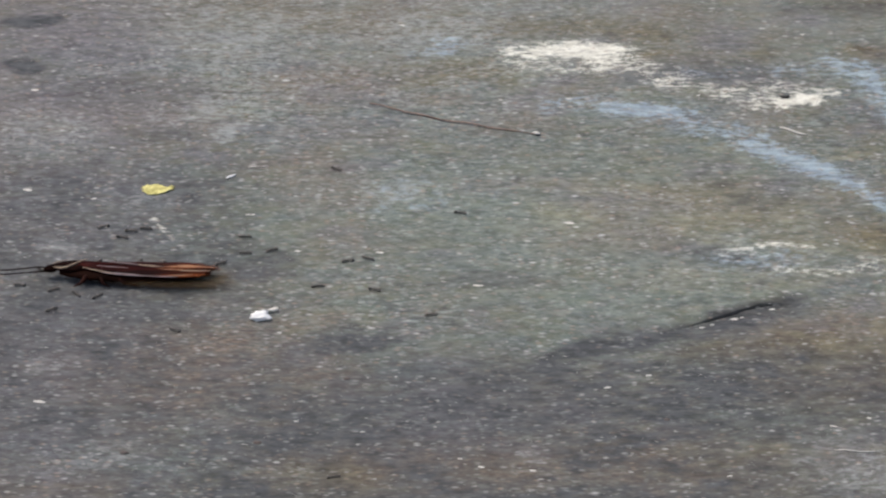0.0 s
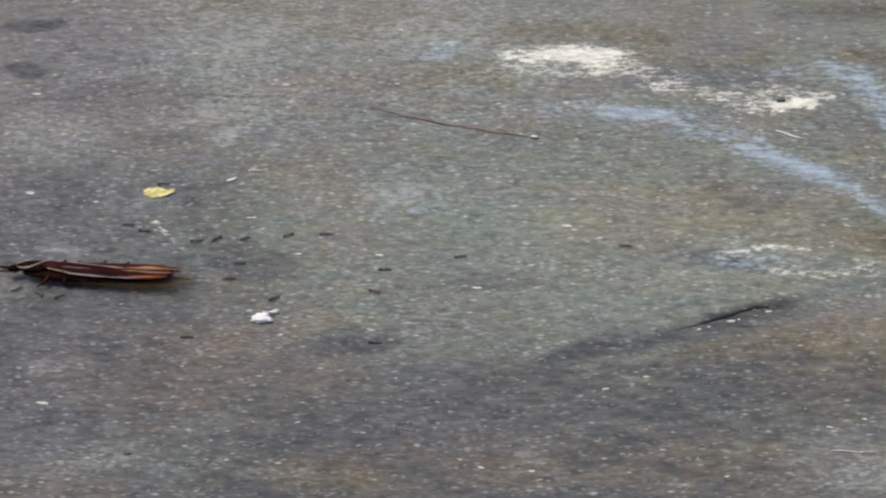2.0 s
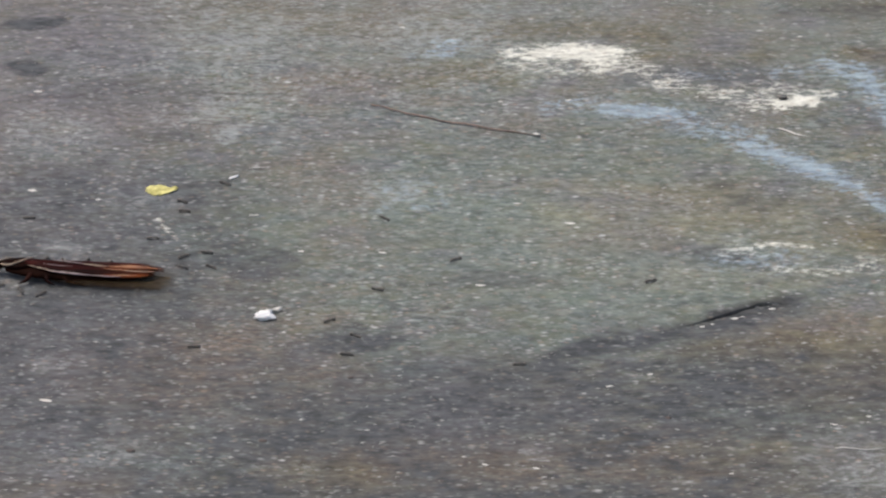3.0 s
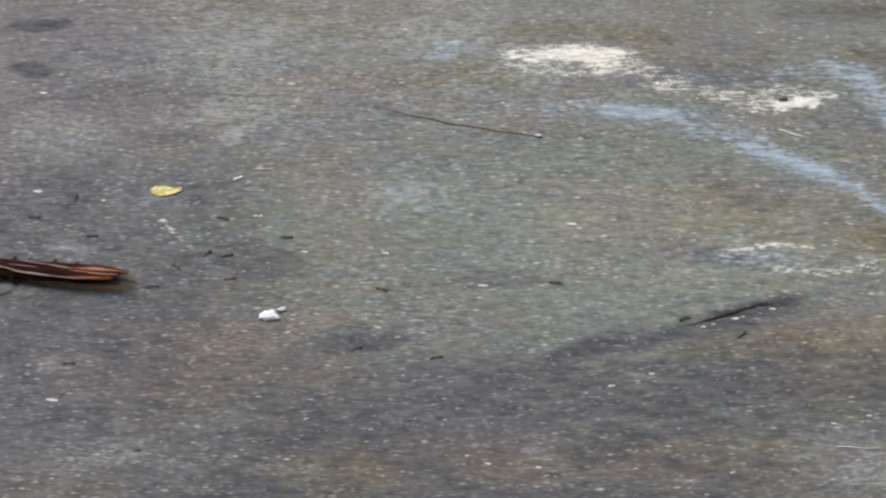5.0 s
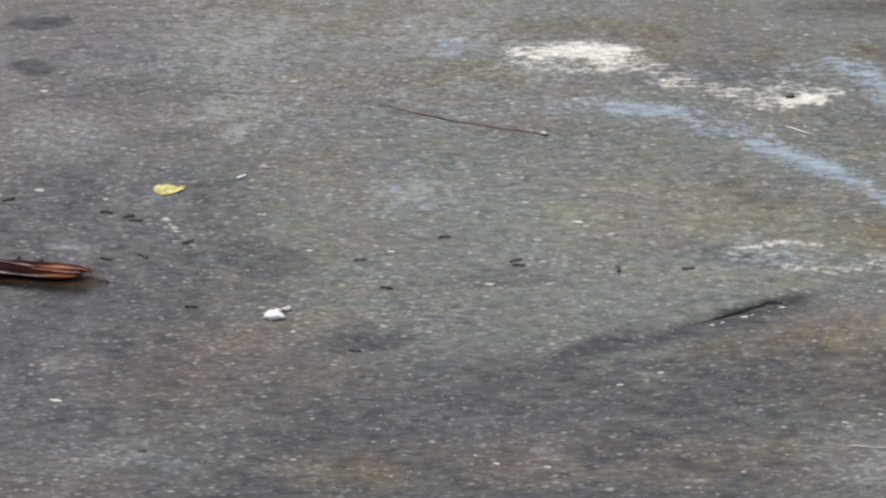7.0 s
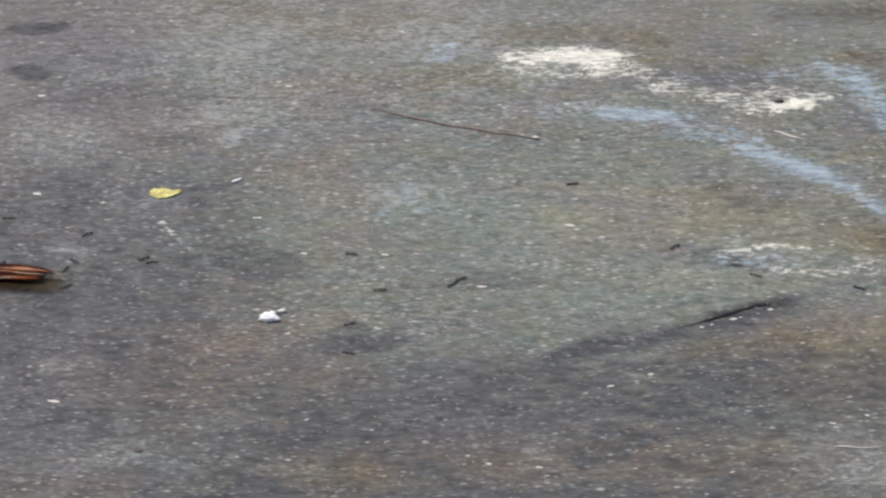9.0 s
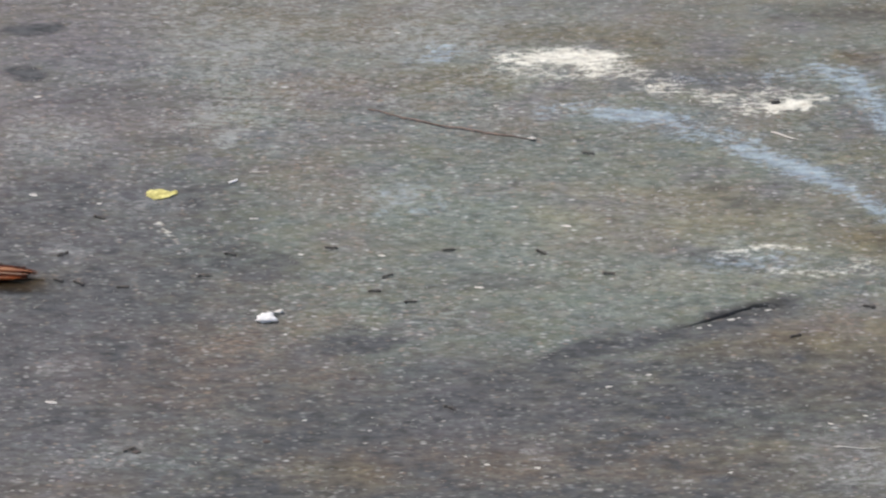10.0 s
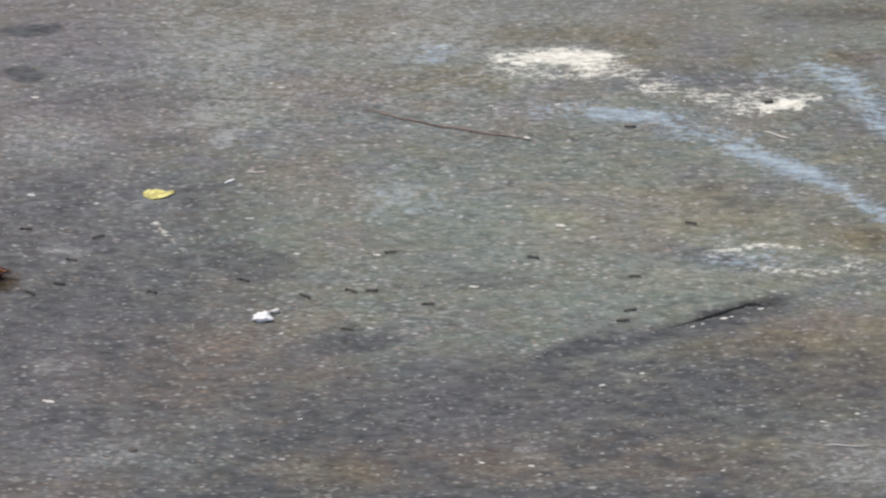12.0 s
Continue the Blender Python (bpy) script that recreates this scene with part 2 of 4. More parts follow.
def loft(rings):
    """A closed skin over rings of equal numbers of points, with capped ends."""
    bm = bmesh.new()
    vs = [[bm.verts.new(p) for p in ring] for ring in rings]
    n = len(vs[0])
    for a, b in zip(vs, vs[1:]):
        for i in range(n):
            bm.faces.new((a[i], a[(i + 1) % n], b[(i + 1) % n], b[i]))
    bm.faces.new(vs[0][::-1])
    bm.faces.new(vs[-1])
    return bm


def tube(points, radii, n=6):
    points = [Vector(p) * MM for p in points]
    rings = []
    for i, p in enumerate(points):
        way = (points[min(i + 1, len(points) - 1)] - points[max(i - 1, 0)]).normalized()
        a = way.cross(Vector((0, 0, 1)) if abs(way.z) < 0.9 else Vector((1, 0, 0))).normalized()
        b = way.cross(a)
        r = (radii[i] if isinstance(radii, (list, tuple)) else radii) * MM
        rings.append([p + r * (a * math.cos(2 * math.pi * k / n) + b * math.sin(2 * math.pi * k / n)) for k in range(n)])
    return loft(rings)


def body_of(sections, n=12):
    """A body along x: sections of x, half width, half height, centre z, in millimetres."""
    rings = []
    for x, w, h, z in sections:
        ring = []
        for k in range(n):
            a = 2 * math.pi * k / n
            ring.append(Vector((x, w * math.cos(a), z + h * math.sin(a))) * MM)
        rings.append(ring)
    return loft(rings)


def sheet(rows, thick):
    """A thin shell: rows of points in millimetres, given thickness downwards."""
    bm = bmesh.new()
    up = [[bm.verts.new(Vector(p) * MM) for p in r] for r in rows]
    dn = [[bm.verts.new((Vector(p) - Vector((0, 0, thick))) * MM) for p in r] for r in rows]
    h, w = len(rows), len(rows[0])
    for i in range(h - 1):
        for j in range(w - 1):
            bm.faces.new((up[i][j], up[i][j + 1], up[i + 1][j + 1], up[i + 1][j]))
            bm.faces.new((dn[i][j], dn[i + 1][j], dn[i + 1][j + 1], dn[i][j + 1]))
    edge = [(0, j) for j in range(w)] + [(i, w - 1) for i in range(1, h)] + [(h - 1, j) for j in range(w - 2, -1, -1)] + [(i, 0) for i in range(h - 2, 0, -1)]
    for (a, b), (c, d) in zip(edge, edge[1:] + edge[:1]):
        bm.faces.new((up[a][b], dn[a][b], dn[c][d], up[c][d]))
    return bm


def lump(rx, ry, rz, seed, rough=0.25, steps=2):
    """An irregular pebble resting on z = 0, half sizes in millimetres."""
    bm = bmesh.new()
    bmesh.ops.create_icosphere(bm, subdivisions=steps, radius=1.0)
    for v in bm.verts:
        k = 1.0 + rough * noise.noise(v.co * 1.6 + Vector((seed * 7.3, seed * 3.1, 0)))
        v.co = Vector((v.co.x * rx * k, v.co.y * ry * k, (v.co.z * k + 0.8) * rz)) * MM
        v.co.z = max(v.co.z, -0.0001)
    return bm


# ---- ground ----
def lattice(x, y, size, seed):
    """Smooth value noise in 0..1 on arrays of millimetres."""
    rng = np.random.default_rng(seed)
    table = rng.random((256, 256))
    u, v = x / size, y / size
    iu, iv = np.floor(u).astype(int), np.floor(v).astype(int)
    fu, fv = u - iu, v - iv
    fu, fv = fu * fu * (3 - 2 * fu), fv * fv * (3 - 2 * fv)
    at = lambda a, b: table[a % 256, b % 256]
    return (at(iu, iv) * (1 - fu) + at(iu + 1, iv) * fu) * (1 - fv) + (at(iu, iv + 1) * (1 - fu) + at(iu + 1, iv + 1) * fu) * fv


def cloud(x, y, size, seed, octaves=4):
    total, amp = 0.0, 0.0
    for k in range(octaves):
        c, s = math.cos(0.6 + 1.1 * k + seed), math.sin(0.6 + 1.1 * k + seed)
        total = total + 0.5 * (lattice(x * c - y * s, x * s + y * c, size / 2**k, seed + k) + lattice(x * s + y * c + 31, y * s - x * c, size * 0.83 / 2**k, seed + k + 500)) * 0.6**k
        amp += 0.6**k
    return np.clip((total / amp - 0.5) * 1.35 + 0.5, 0, 1)


def smooth(a):
    a = np.clip(a, 0, 1)
    return a * a * (3 - 2 * a)


def spot(x, y, cx, cy, rx, ry, turn=0.0, soft=0.6, ragged=0.5, seed=11):
    """1 inside a stain with a ragged edge, falling to 0 outside it."""
    c, s = math.cos(radians(turn)), math.sin(radians(turn))
    u, v = ((x - cx) * c + (y - cy) * s) / rx, (-(x - cx) * s + (y - cy) * c) / ry
    d, out = np.hypot(u, v), np.zeros(x.shape)
    hit = d < 1.0 + soft / 2 + ragged
    out[hit] = smooth((1.0 + soft / 2 - d[hit] - ragged * (cloud(x[hit], y[hit], min(rx, ry) * 0.9 + 2, seed) - 0.5) * 2) / soft)
    return out


def streak(x, y, points, half, soft=0.8, ragged=0.5, seed=31):
    """1 along a smear that follows a bent line."""
    best = np.full(x.shape, 1e9)
    for (ax, ay), (bx, by) in zip(points, points[1:]):
        dx, dy = bx - ax, by - ay
        t = np.clip(((x - ax) * dx + (y - ay) * dy) / (dx * dx + dy * dy), 0, 1)
        best = np.minimum(best, np.hypot(x - ax - t * dx, y - ay - t * dy))
    d, out = best / half, np.zeros(x.shape)
    hit = d < 1.0 + soft / 2 + ragged
    out[hit] = smooth((1.0 + soft / 2 - d[hit] - ragged * (cloud(x[hit], y[hit], half * 1.2, seed) - 0.5) * 2) / soft)
    return out


CRACK = [(50.5, -29.6), (53.6, -28.3), (57.5, -26.6), (61.9, -24.9), (65.0, -22.9), (68.3, -21.3), (71.6, -20.6), (74.0, -20.9)]


def ground():
    fine = np.concatenate([np.arange(-118.0, 47.0, 0.5), np.arange(47.0, 77.0, 0.2), np.arange(77.0, 118.01, 0.5)])
    out = 118.0 + np.cumsum(0.6 * 1.32 ** np.arange(1, 62))
    xs = np.concatenate([-out[::-1], fine, out])
    fy = np.concatenate([np.arange(-104.0, -33.0, 0.5), np.arange(-33.0, -17.0, 0.2), np.arange(-17.0, 132.01, 0.5)])
    ys = np.concatenate([(-104.0 - np.cumsum(0.6 * 1.32 ** np.arange(1, 62)))[::-1], fy, 132.0 + np.cumsum(0.6 * 1.32 ** np.arange(1, 62))])
    x, y = np.meshgrid(xs, ys)
    near = smooth((260 - np.hypot(x, y)) / 100)
    # relief: gentle swells, trowel marks, sand grain
    z = 0.9 * (cloud(x, y, 42, 5) - 0.5) + 0.35 * (cloud(x * 0.6, y, 7, 6) - 0.5) + 0.22 * (cloud(x * 0.7, y, 1.5, 9, 2) - 0.5)
    # the crack: a step down along the near side of a split
    d = np.full(x.shape, 1e9)
    side = np.zeros(x.shape)
    for (ax, ay), (bx, by) in zip(CRACK, CRACK[1:]):
        dx, dy = bx - ax, by - ay
        t = np.clip(((x - ax) * dx + (y - ay) * dy) / (dx * dx + dy * dy), 0, 1)
        q = np.hypot(x - ax - t * dx, y - ay - t * dy)
        s = np.sign((y - ay) * dx - (x - ax) * dy)
        side = np.where(q < d, s, side)
        d = np.minimum(d, q)
    taper = smooth((x - 49.5) / 9) * smooth((76 - x) / 5)
    wide = (0.3 + 0.5 * (cloud(x, y, 2.2, 77, 3) - 0.5)) * (0.25 + 0.75 * taper)
    slit = smooth(1.35 - d / wide)
    dip = np.where(side > 0, 0.35 * np.exp(-((d / 1.2) ** 2)), np.exp(-((d / 4.5) ** 2))) * (0.3 + 0.7 * taper)
    hollow = streak(x, y, [(22, -40), (38, -34), (52, -29)], 4.5, 1.6, 0.3, 51)
    z = z * near - 0.7 * slit * taper - 0.5 * dip - 0.5 * hollow
    verts = np.stack([x.ravel(), y.ravel(), z.ravel()], 1) * MM
    h, w = x.shape
    i = np.arange(h * w).reshape(h, w)
    faces = np.stack([i[:-1, :-1], i[:-1, 1:], i[1:, 1:], i[1:, :-1]], -1).reshape(-1, 4)
    me = bpy.data.meshes.new("ground")
    me.vertices.add(len(verts))
    me.vertices.foreach_set("co", verts.ravel())
    me.loops.add(faces.size)
    me.loops.foreach_set("vertex_index", faces.ravel())
    me.polygons.add(len(faces))
    me.polygons.foreach_set("loop_start", np.arange(0, faces.size, 4))
    me.polygons.foreach_set("use_smooth", np.ones(len(faces), bool))
    me.update(calc_edges=True)
    # stains, and the shading along the crack painted as colour
    white = np.maximum.reduce([
        0.84 * spot(x, y, 30.5, 81, 16, 7.4, 0, 1.2, 0.25, 61) * (1 - 0.55 * spot(x, y, 27, 78, 9, 3, 0, 1.3, 0.4, 60)) * (0.72 + 0.4 * cloud(x * 0.5, y, 5, 62)),
        0.85 * spot(x, y, 37, 85, 9, 2.6, -6, 1.3, 0.4, 59), 0.36 * spot(x, y, 30, 80.5, 19, 9.5, 0, 1.5, 0.5, 58), 0.62 * spot(x, y, 21, 83, 6, 3.5, 0, 1.2, 0.4, 56),
        0.85 * spot(x, y, 83, 61.5, 6.5, 2.8, 16, 1.1, 0.4, 63), 0.5 * spot(x, y, 82, 61.5, 12, 3.2, 19, 1.3, 0.6, 57), 0.36 * streak(x, y, [(47, 75.5), (55, 70), (63, 65), (74, 62)], 4.6, 1.5, 0.8, 64),
        0.36 * spot(x, y, 76, 66, 13, 4.5, -6, 1.5, 0.8, 55), 0.44 * spot(x, y, 53, 69, 6, 2.2, -14, 1.2, 0.8, 54), 0.36 * spot(x, y, 47, 76, 7, 4, -12, 1.3, 0.7, 68),
        0.44 * streak(x, y, [(66, 0.6), (73, 2), (81, 1)], 1.1, 1.6, 0.8, 65), 0.36 * streak(x, y, [(74, -8), (84, -9), (95, -7)], 1.5, 1.6, 0.8, 53), 0.3 * spot(x, y, 94, -6, 6, 4, 0, 1.3, 0.8, 66),
        0.3 * spot(x, y, 68, 0, 7, 3.5, 0, 1.5, 0.9, 52), 0.42 * streak(x, y, [(-63, 12), (-60.5, 8), (-58, 4)], 0.8, 1.5, 0.9, 67)])
    blue = np.maximum.reduce([
        0.72 * streak(x, y, [(38, 58.5), (46, 57.5), (54, 56)], 2.9, 1.7, 0.6, 71), 0.42 * streak(x, y, [(27, 61), (40, 58.5), (58, 54)], 4.6, 1.8, 0.7, 70), 0.46 * streak(x, y, [(56, 53.5), (66, 47), (76, 40)], 5.4, 1.9, 0.7, 72),
        0.7 * streak(x, y, [(71, 42), (80, 36), (88, 30)], 4.0, 1.6, 0.5, 73), 0.56 * streak(x, y, [(84, 33), (94, 24.5), (104, 11)], 3.4, 1.7, 0.6, 79), 0.47 * spot(x, y, 2, 86, 6.5, 4.6, 0, 1.2, 0.7, 74), 0.3 * spot(x, y, -4, 82, 8, 2, 0, 1.2, 0.7, 69),
        0.42 * streak(x, y, [(80, 75), (88, 75.5), (95, 77)], 4.0, 1.8, 0.7, 77), 0.55 * streak(x, y, [(93, 77.5), (99, 74), (103, 64), (106, 52)], 4.6, 1.8, 0.6, 75), 0.34 * spot(x, y, 60, 74, 9, 3.5, 0, 1.4, 0.8, 80),
        0.27 * spot(x, y, -3, 22, 15, 9, 0, 1.4, 0.9, 76), 0.34 * spot(x, y, 68, -4, 14, 6, 0, 1.4, 0.8, 78)])
    ochre = np.maximum.reduce([
        0.6 * streak(x, y, [(14, 94), (34, 95), (52, 90)], 4.5, 2.0, 0.7, 81), 0.55 * streak(x, y, [(50, 82), (62, 80.5), (76, 82)], 3.6, 2.0, 0.7, 79), 0.55 * spot(x, y, 5, 73, 13, 5.5, 0, 1.3, 0.8, 82), 0.4 * spot(x, y, -6, 94, 14, 5, 0, 1.3, 0.8, 80),
        0.65 * spot(x, y, 72, -38, 17, 8, 0, 1.4, 0.8, 83), 0.78 * spot(x, y, -20, -82, 15, 8, 4, 1.4, 0.8, 84), 1.0 * spot(x, y, -77, -88, 15, 7, 0, 1.2, 0.7, 85), 0.35 * spot(x, y, 12, -79, 18, 6, 0, 1.5, 0.8, 78),
        0.6 * spot(x, y, 97, 6, 9, 7, -30, 1.3, 0.8, 86), 0.26 * spot(x, y, 56, 16, 22, 15, 0, 1.3, 0.9, 87), 0.7 * spot(x, y, 103, 83, 9, 4, 0, 1.3, 0.8, 88), 0.34 * streak(x, y, [(-110, 106), (-60, 104), (0, 96)], 9, 1.8, 0.8, 89), 0.38 * spot(x, y, 52, -76, 40, 12, 0, 1.9, 0.8, 90), 0.45 * spot(x, y, 92, -48, 22, 12, 0, 1.7, 0.8, 77), 0.5 * spot(x, y, 108, 104, 18, 5, 0, 1.5, 0.8, 91)])
    green = np.maximum.reduce([
        0.9 * spot(x, y, 36, 10, 66, 42, 0, 1.9, 0.5, 91), 0.45 * spot(x, y, -20, 12, 40, 26, 0, 1.3, 0.6, 92), 0.55 * spot(x, y, 14, -38, 34, 12, 6, 1.7, 0.6, 94), 0.4 * spot(x, y, 60, -62, 40, 18, 0, 1.9, 0.6, 95), 0.5 * spot(x, y, 40, 72, 70, 30, 0, 1.8, 0.6, 93)])
    # the first streak paints soft shading along the crack; the others are dark patches
    dark = np.maximum.reduce([
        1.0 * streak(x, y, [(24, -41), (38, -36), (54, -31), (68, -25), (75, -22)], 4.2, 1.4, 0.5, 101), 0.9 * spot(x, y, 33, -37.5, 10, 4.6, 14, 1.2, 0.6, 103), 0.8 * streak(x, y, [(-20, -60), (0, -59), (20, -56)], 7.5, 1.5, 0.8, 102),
        0.9 * spot(x, y, 66, -44, 15, 6, 8, 1.4, 0.8, 104), 0.6 * spot(x, y, 88, -42, 12, 5, 0, 1.4, 0.8, 112), 0.78 * streak(x, y, [(-78, -16), (-62, -8), (-48, -1), (-38, -6)], 8, 1.5, 0.7, 105), 0.5 * spot(x, y, -72, 4, 30, 9, 0, 1.7, 0.7, 148), 0.6 * spot(x, y, -44, -17, 14, 6, 0, 1.5, 0.7, 113),
        1.0 * spot(x, y, -20, -36, 11, 4.6, 0, 1.3, 0.8, 106), 1.35 * spot(x, y, -98, 97.5, 7.6, 2.5, 6, 0.9, 0.5, 107), 0.5 * spot(x, y, -77, -90, 14, 5, 0, 1.3, 0.7, 149), 1.3 * spot(x, y, -98, 77, 4.6, 3.6, 0, 0.9, 0.7, 108), 0.4 * spot(x, y, -74, 69, 20, 8, 0, 1.4, 0.9, 114),
        0.5 * spot(x, y, 66, 73, 17, 4.5, 0, 1.3, 0.8, 109), 0.5 * spot(x, y, 11, -13, 12, 3, 0, 1.3, 0.8, 110), 0.8 * spot(x, y, -35, -50, 8, 4, 0, 1.3, 0.7, 111), 0.5 * spot(x, y, 62, -4, 9, 3, -20, 1.4, 0.8, 115), 0.5 * spot(x, y, 68, 22, 9, 4, -30, 1.4, 0.8, 116), 0.45 * spot(x, y, -62, 46, 8, 3, 0, 1.4, 0.8, 117), 0.5 * spot(x, y, 98, 104, 14, 4, 0, 1.3, 0.7, 118),
        0.4 * streak(x, y, [(-84, 64), (-72, 66), (-62, 66.5), (-50, 65.5)], 0.5, 1.2, 0.6, 146), 0.45 * streak(x, y, [(-61, 66), (-46, 64.6), (-36, 65.5)], 0.45, 1.2, 0.6, 147)])
    pale = np.maximum.reduce([
        0.5 * spot(x, y, -50, 57, 24, 8, -4, 1.9, 0.9, 121), 0.58 * spot(x, y, -49, 48, 5, 6, 0, 1.5, 0.8, 119), 0.42 * spot(x, y, -88, 48, 16, 10, 0, 1.9, 0.9, 122), 0.62 * spot(x, y, -84, 1, 6, 5, 0, 1.6, 0.8, 123),
        0.32 * spot(x, y, -70, -75, 16, 6, 0, 1.9, 0.9, 124), 0.42 * spot(x, y, 86, -80, 16, 9, 0, 1.8, 0.9, 125), 0.42 * spot(x, y, 100, -74, 10, 3, 0, 1.6, 0.9, 120), 0.3 * spot(x, y, 46, 14, 34, 16, 0, 1.9, 0.9, 129), 0.3 * spot(x, y, 74, 50, 20, 9, -30, 1.9, 0.9, 130),
        0.46 * spot(x, y, -8, 23, 11, 9, 0, 1.4, 0.9, 126), 0.4 * spot(x, y, -64, 74, 26, 5, 0, 1.8, 0.9, 131), 0.3 * spot(x, y, -36, 68, 12, 4, 0, 1.8, 0.9, 132),
        0.3 * spot(x, y, -50, 92, 40, 14, 0, 1.4, 0.9, 127), 0.2 * spot(x, y, 70, 92, 22, 6, 0, 1.5, 0.9, 128)])
    rust = np.maximum.reduce([
        0.6 * spot(x, y, -24, 70, 16, 9, 0, 1.4, 0.9, 131), 0.5 * spot(x, y, 0, 62, 9, 3, 0, 1.4, 0.9, 136), 0.85 * spot(x, y, -58, -46, 34, 17, 0, 1.4, 0.9, 132), 0.6 * spot(x, y, 84, -32, 20, 9, -4, 1.4, 0.9, 133),
        0.6 * spot(x, y, 90, -46, 22, 12, 0, 1.6, 0.9, 138), 0.95 * spot(x, y, 20, -77, 48, 9, 0, 1.4, 0.9, 134), 0.5 * spot(x, y, -80, 58, 26, 12, 0, 1.3, 0.9, 135), 0.4 * spot(x, y, 66, 24, 10, 4, 0, 1.4, 0.9, 137)])
    # broad tone: paler towards the far side, darker towards the near side and the left
    pale = np.maximum(pale, 0.44 * smooth((y - 15) / 60) * (1 - 0.7 * smooth((x - 30) / 50)) * (1 - 0.55 * smooth((-58 - x) / 30)) * (0.2 + 1.5 * cloud(x * 0.6, y, 22, 140)) * near)
    pale = np.maximum(pale, 0.36 * smooth(cloud(x * 0.5, y, 9, 144, 5) * 3.2 - 1.6) * near) * (1 - 0.9 * smooth(dark * 1.2))
    near_left_tone = np.maximum(0.95 * smooth((-26 - y) / 26) * (0.15 + 1.5 * cloud(x * 0.6, y, 20, 141)) * (1 - 0.05 * smooth((x - 20) / 40)), 0.8 * smooth((-30 - x) / 30) * smooth((45 - y) / 25) * (0.3 + 1.2 * cloud(x * 0.7, y, 12, 145)))
    dark = np.maximum(dark, near_left_tone * near * (1 - np.clip(pale * 1.5, 0, 1)) * (1 - np.clip(ochre * 0.5, 0, 0.5)))
    rust = np.maximum(rust, 0.4 * smooth(cloud(x * 0.6, y, 17, 143, 5) * 3.2 - 1.5) * near)
    # painted shade: inside the slit, above its far lip and at its right end
    crack_shade = np.maximum(smooth(1.3 - d / (wide * 0.8)) * taper * 0.85, 0.42 * np.exp(-((d / 2.2) ** 2)) * (0.35 + 0.65 * taper))
    crack_shade = np.maximum.reduce([crack_shade, np.where(side > 0, 0.55 * np.exp(-((d / 1.5) ** 2)), 0) * taper, 0.55 * spot(x, y, 73, -20.6, 3.2, 1.5, -8, 1.4, 0.4, 167)])
    violet = np.maximum.reduce([
        0.85 * smooth((-46 - x) / 34) * (0.35 + 0.85 * cloud(x * 0.6, y, 14, 151)) * near, 0.9 * spot(x, y, 6, -60, 26, 9, 0, 1.6, 0.9, 154), 0.6 * spot(x, y, 66, 72, 18, 6, -4, 1.6, 0.9, 155), 0.5 * spot(x, y, -22, 47, 16, 6, 0, 1.6, 0.9, 156), 0.6 * spot(x, y, 92, -72, 14, 12, 0, 1.6, 0.9, 157),
        0.62 * smooth(cloud(x * 0.6, y, 10, 152, 4) * 3.4 - 1.75) * near])
    tan = np.maximum(0.75 * smooth(cloud(x * 0.5, y, 6, 153, 4) * 3.4 - 1.8) * (0.3 + 0.7 * smooth((x - 5) / 30) * smooth((55 - y) / 20)) * near, 0.7 * np.maximum.reduce([
        spot(x, y, 29, 12, 9, 5, 0, 1.5, 0.9, 161), spot(x, y, 57, 10, 7, 5, 0, 1.5, 0.9, 162), spot(x, y, 62, 22, 8, 4, 0, 1.5, 0.9, 163), spot(x, y, 76, 14, 8, 5, 0, 1.5, 0.9, 164), 0.8 * spot(x, y, 64, -12, 18, 4, 0, 1.6, 0.9, 165), 0.4 * spot(x, y, 92, -38, 12, 6, 0, 1.6, 0.9, 166)]))
    # even tone that lowers the grain's contrast towards the far edge
    far_even = 0.62 * smooth((y - 70) / 30) * (0.35 + 0.75 * cloud(x * 0.7, y, 18, 160)) * near
    for name, four in (("stain_a", (white, blue, ochre, green)), ("stain_shade_b", (dark, pale, rust, crack_shade)), ("stain_c", (violet, tan, far_even, 0 * far_even))):
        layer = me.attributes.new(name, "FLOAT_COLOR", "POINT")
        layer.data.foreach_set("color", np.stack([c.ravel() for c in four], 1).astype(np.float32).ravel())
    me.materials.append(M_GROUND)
    ob = tagged(new("ground", me), "worn grey concrete ground with chalky white and blue stains", "ground", kind="structure")

    def level(px, py):
        """Height of the ground at a place in millimetres."""
        return float(z[int(np.clip(np.searchsorted(ys, py), 0, h - 1)), int(np.clip(np.searchsorted(xs, px), 0, w - 1))])

    return ob, level


GROUND, level = ground()


def set_down(ob, x, y, turn=0.0, lift=0.0):
    """Rests a thing on the ground at x, y in millimetres."""
    ob.matrix_basis = pose(x * MM, y * MM, (level(x, y) + lift) * MM, 0, 0, turn)
    return ob


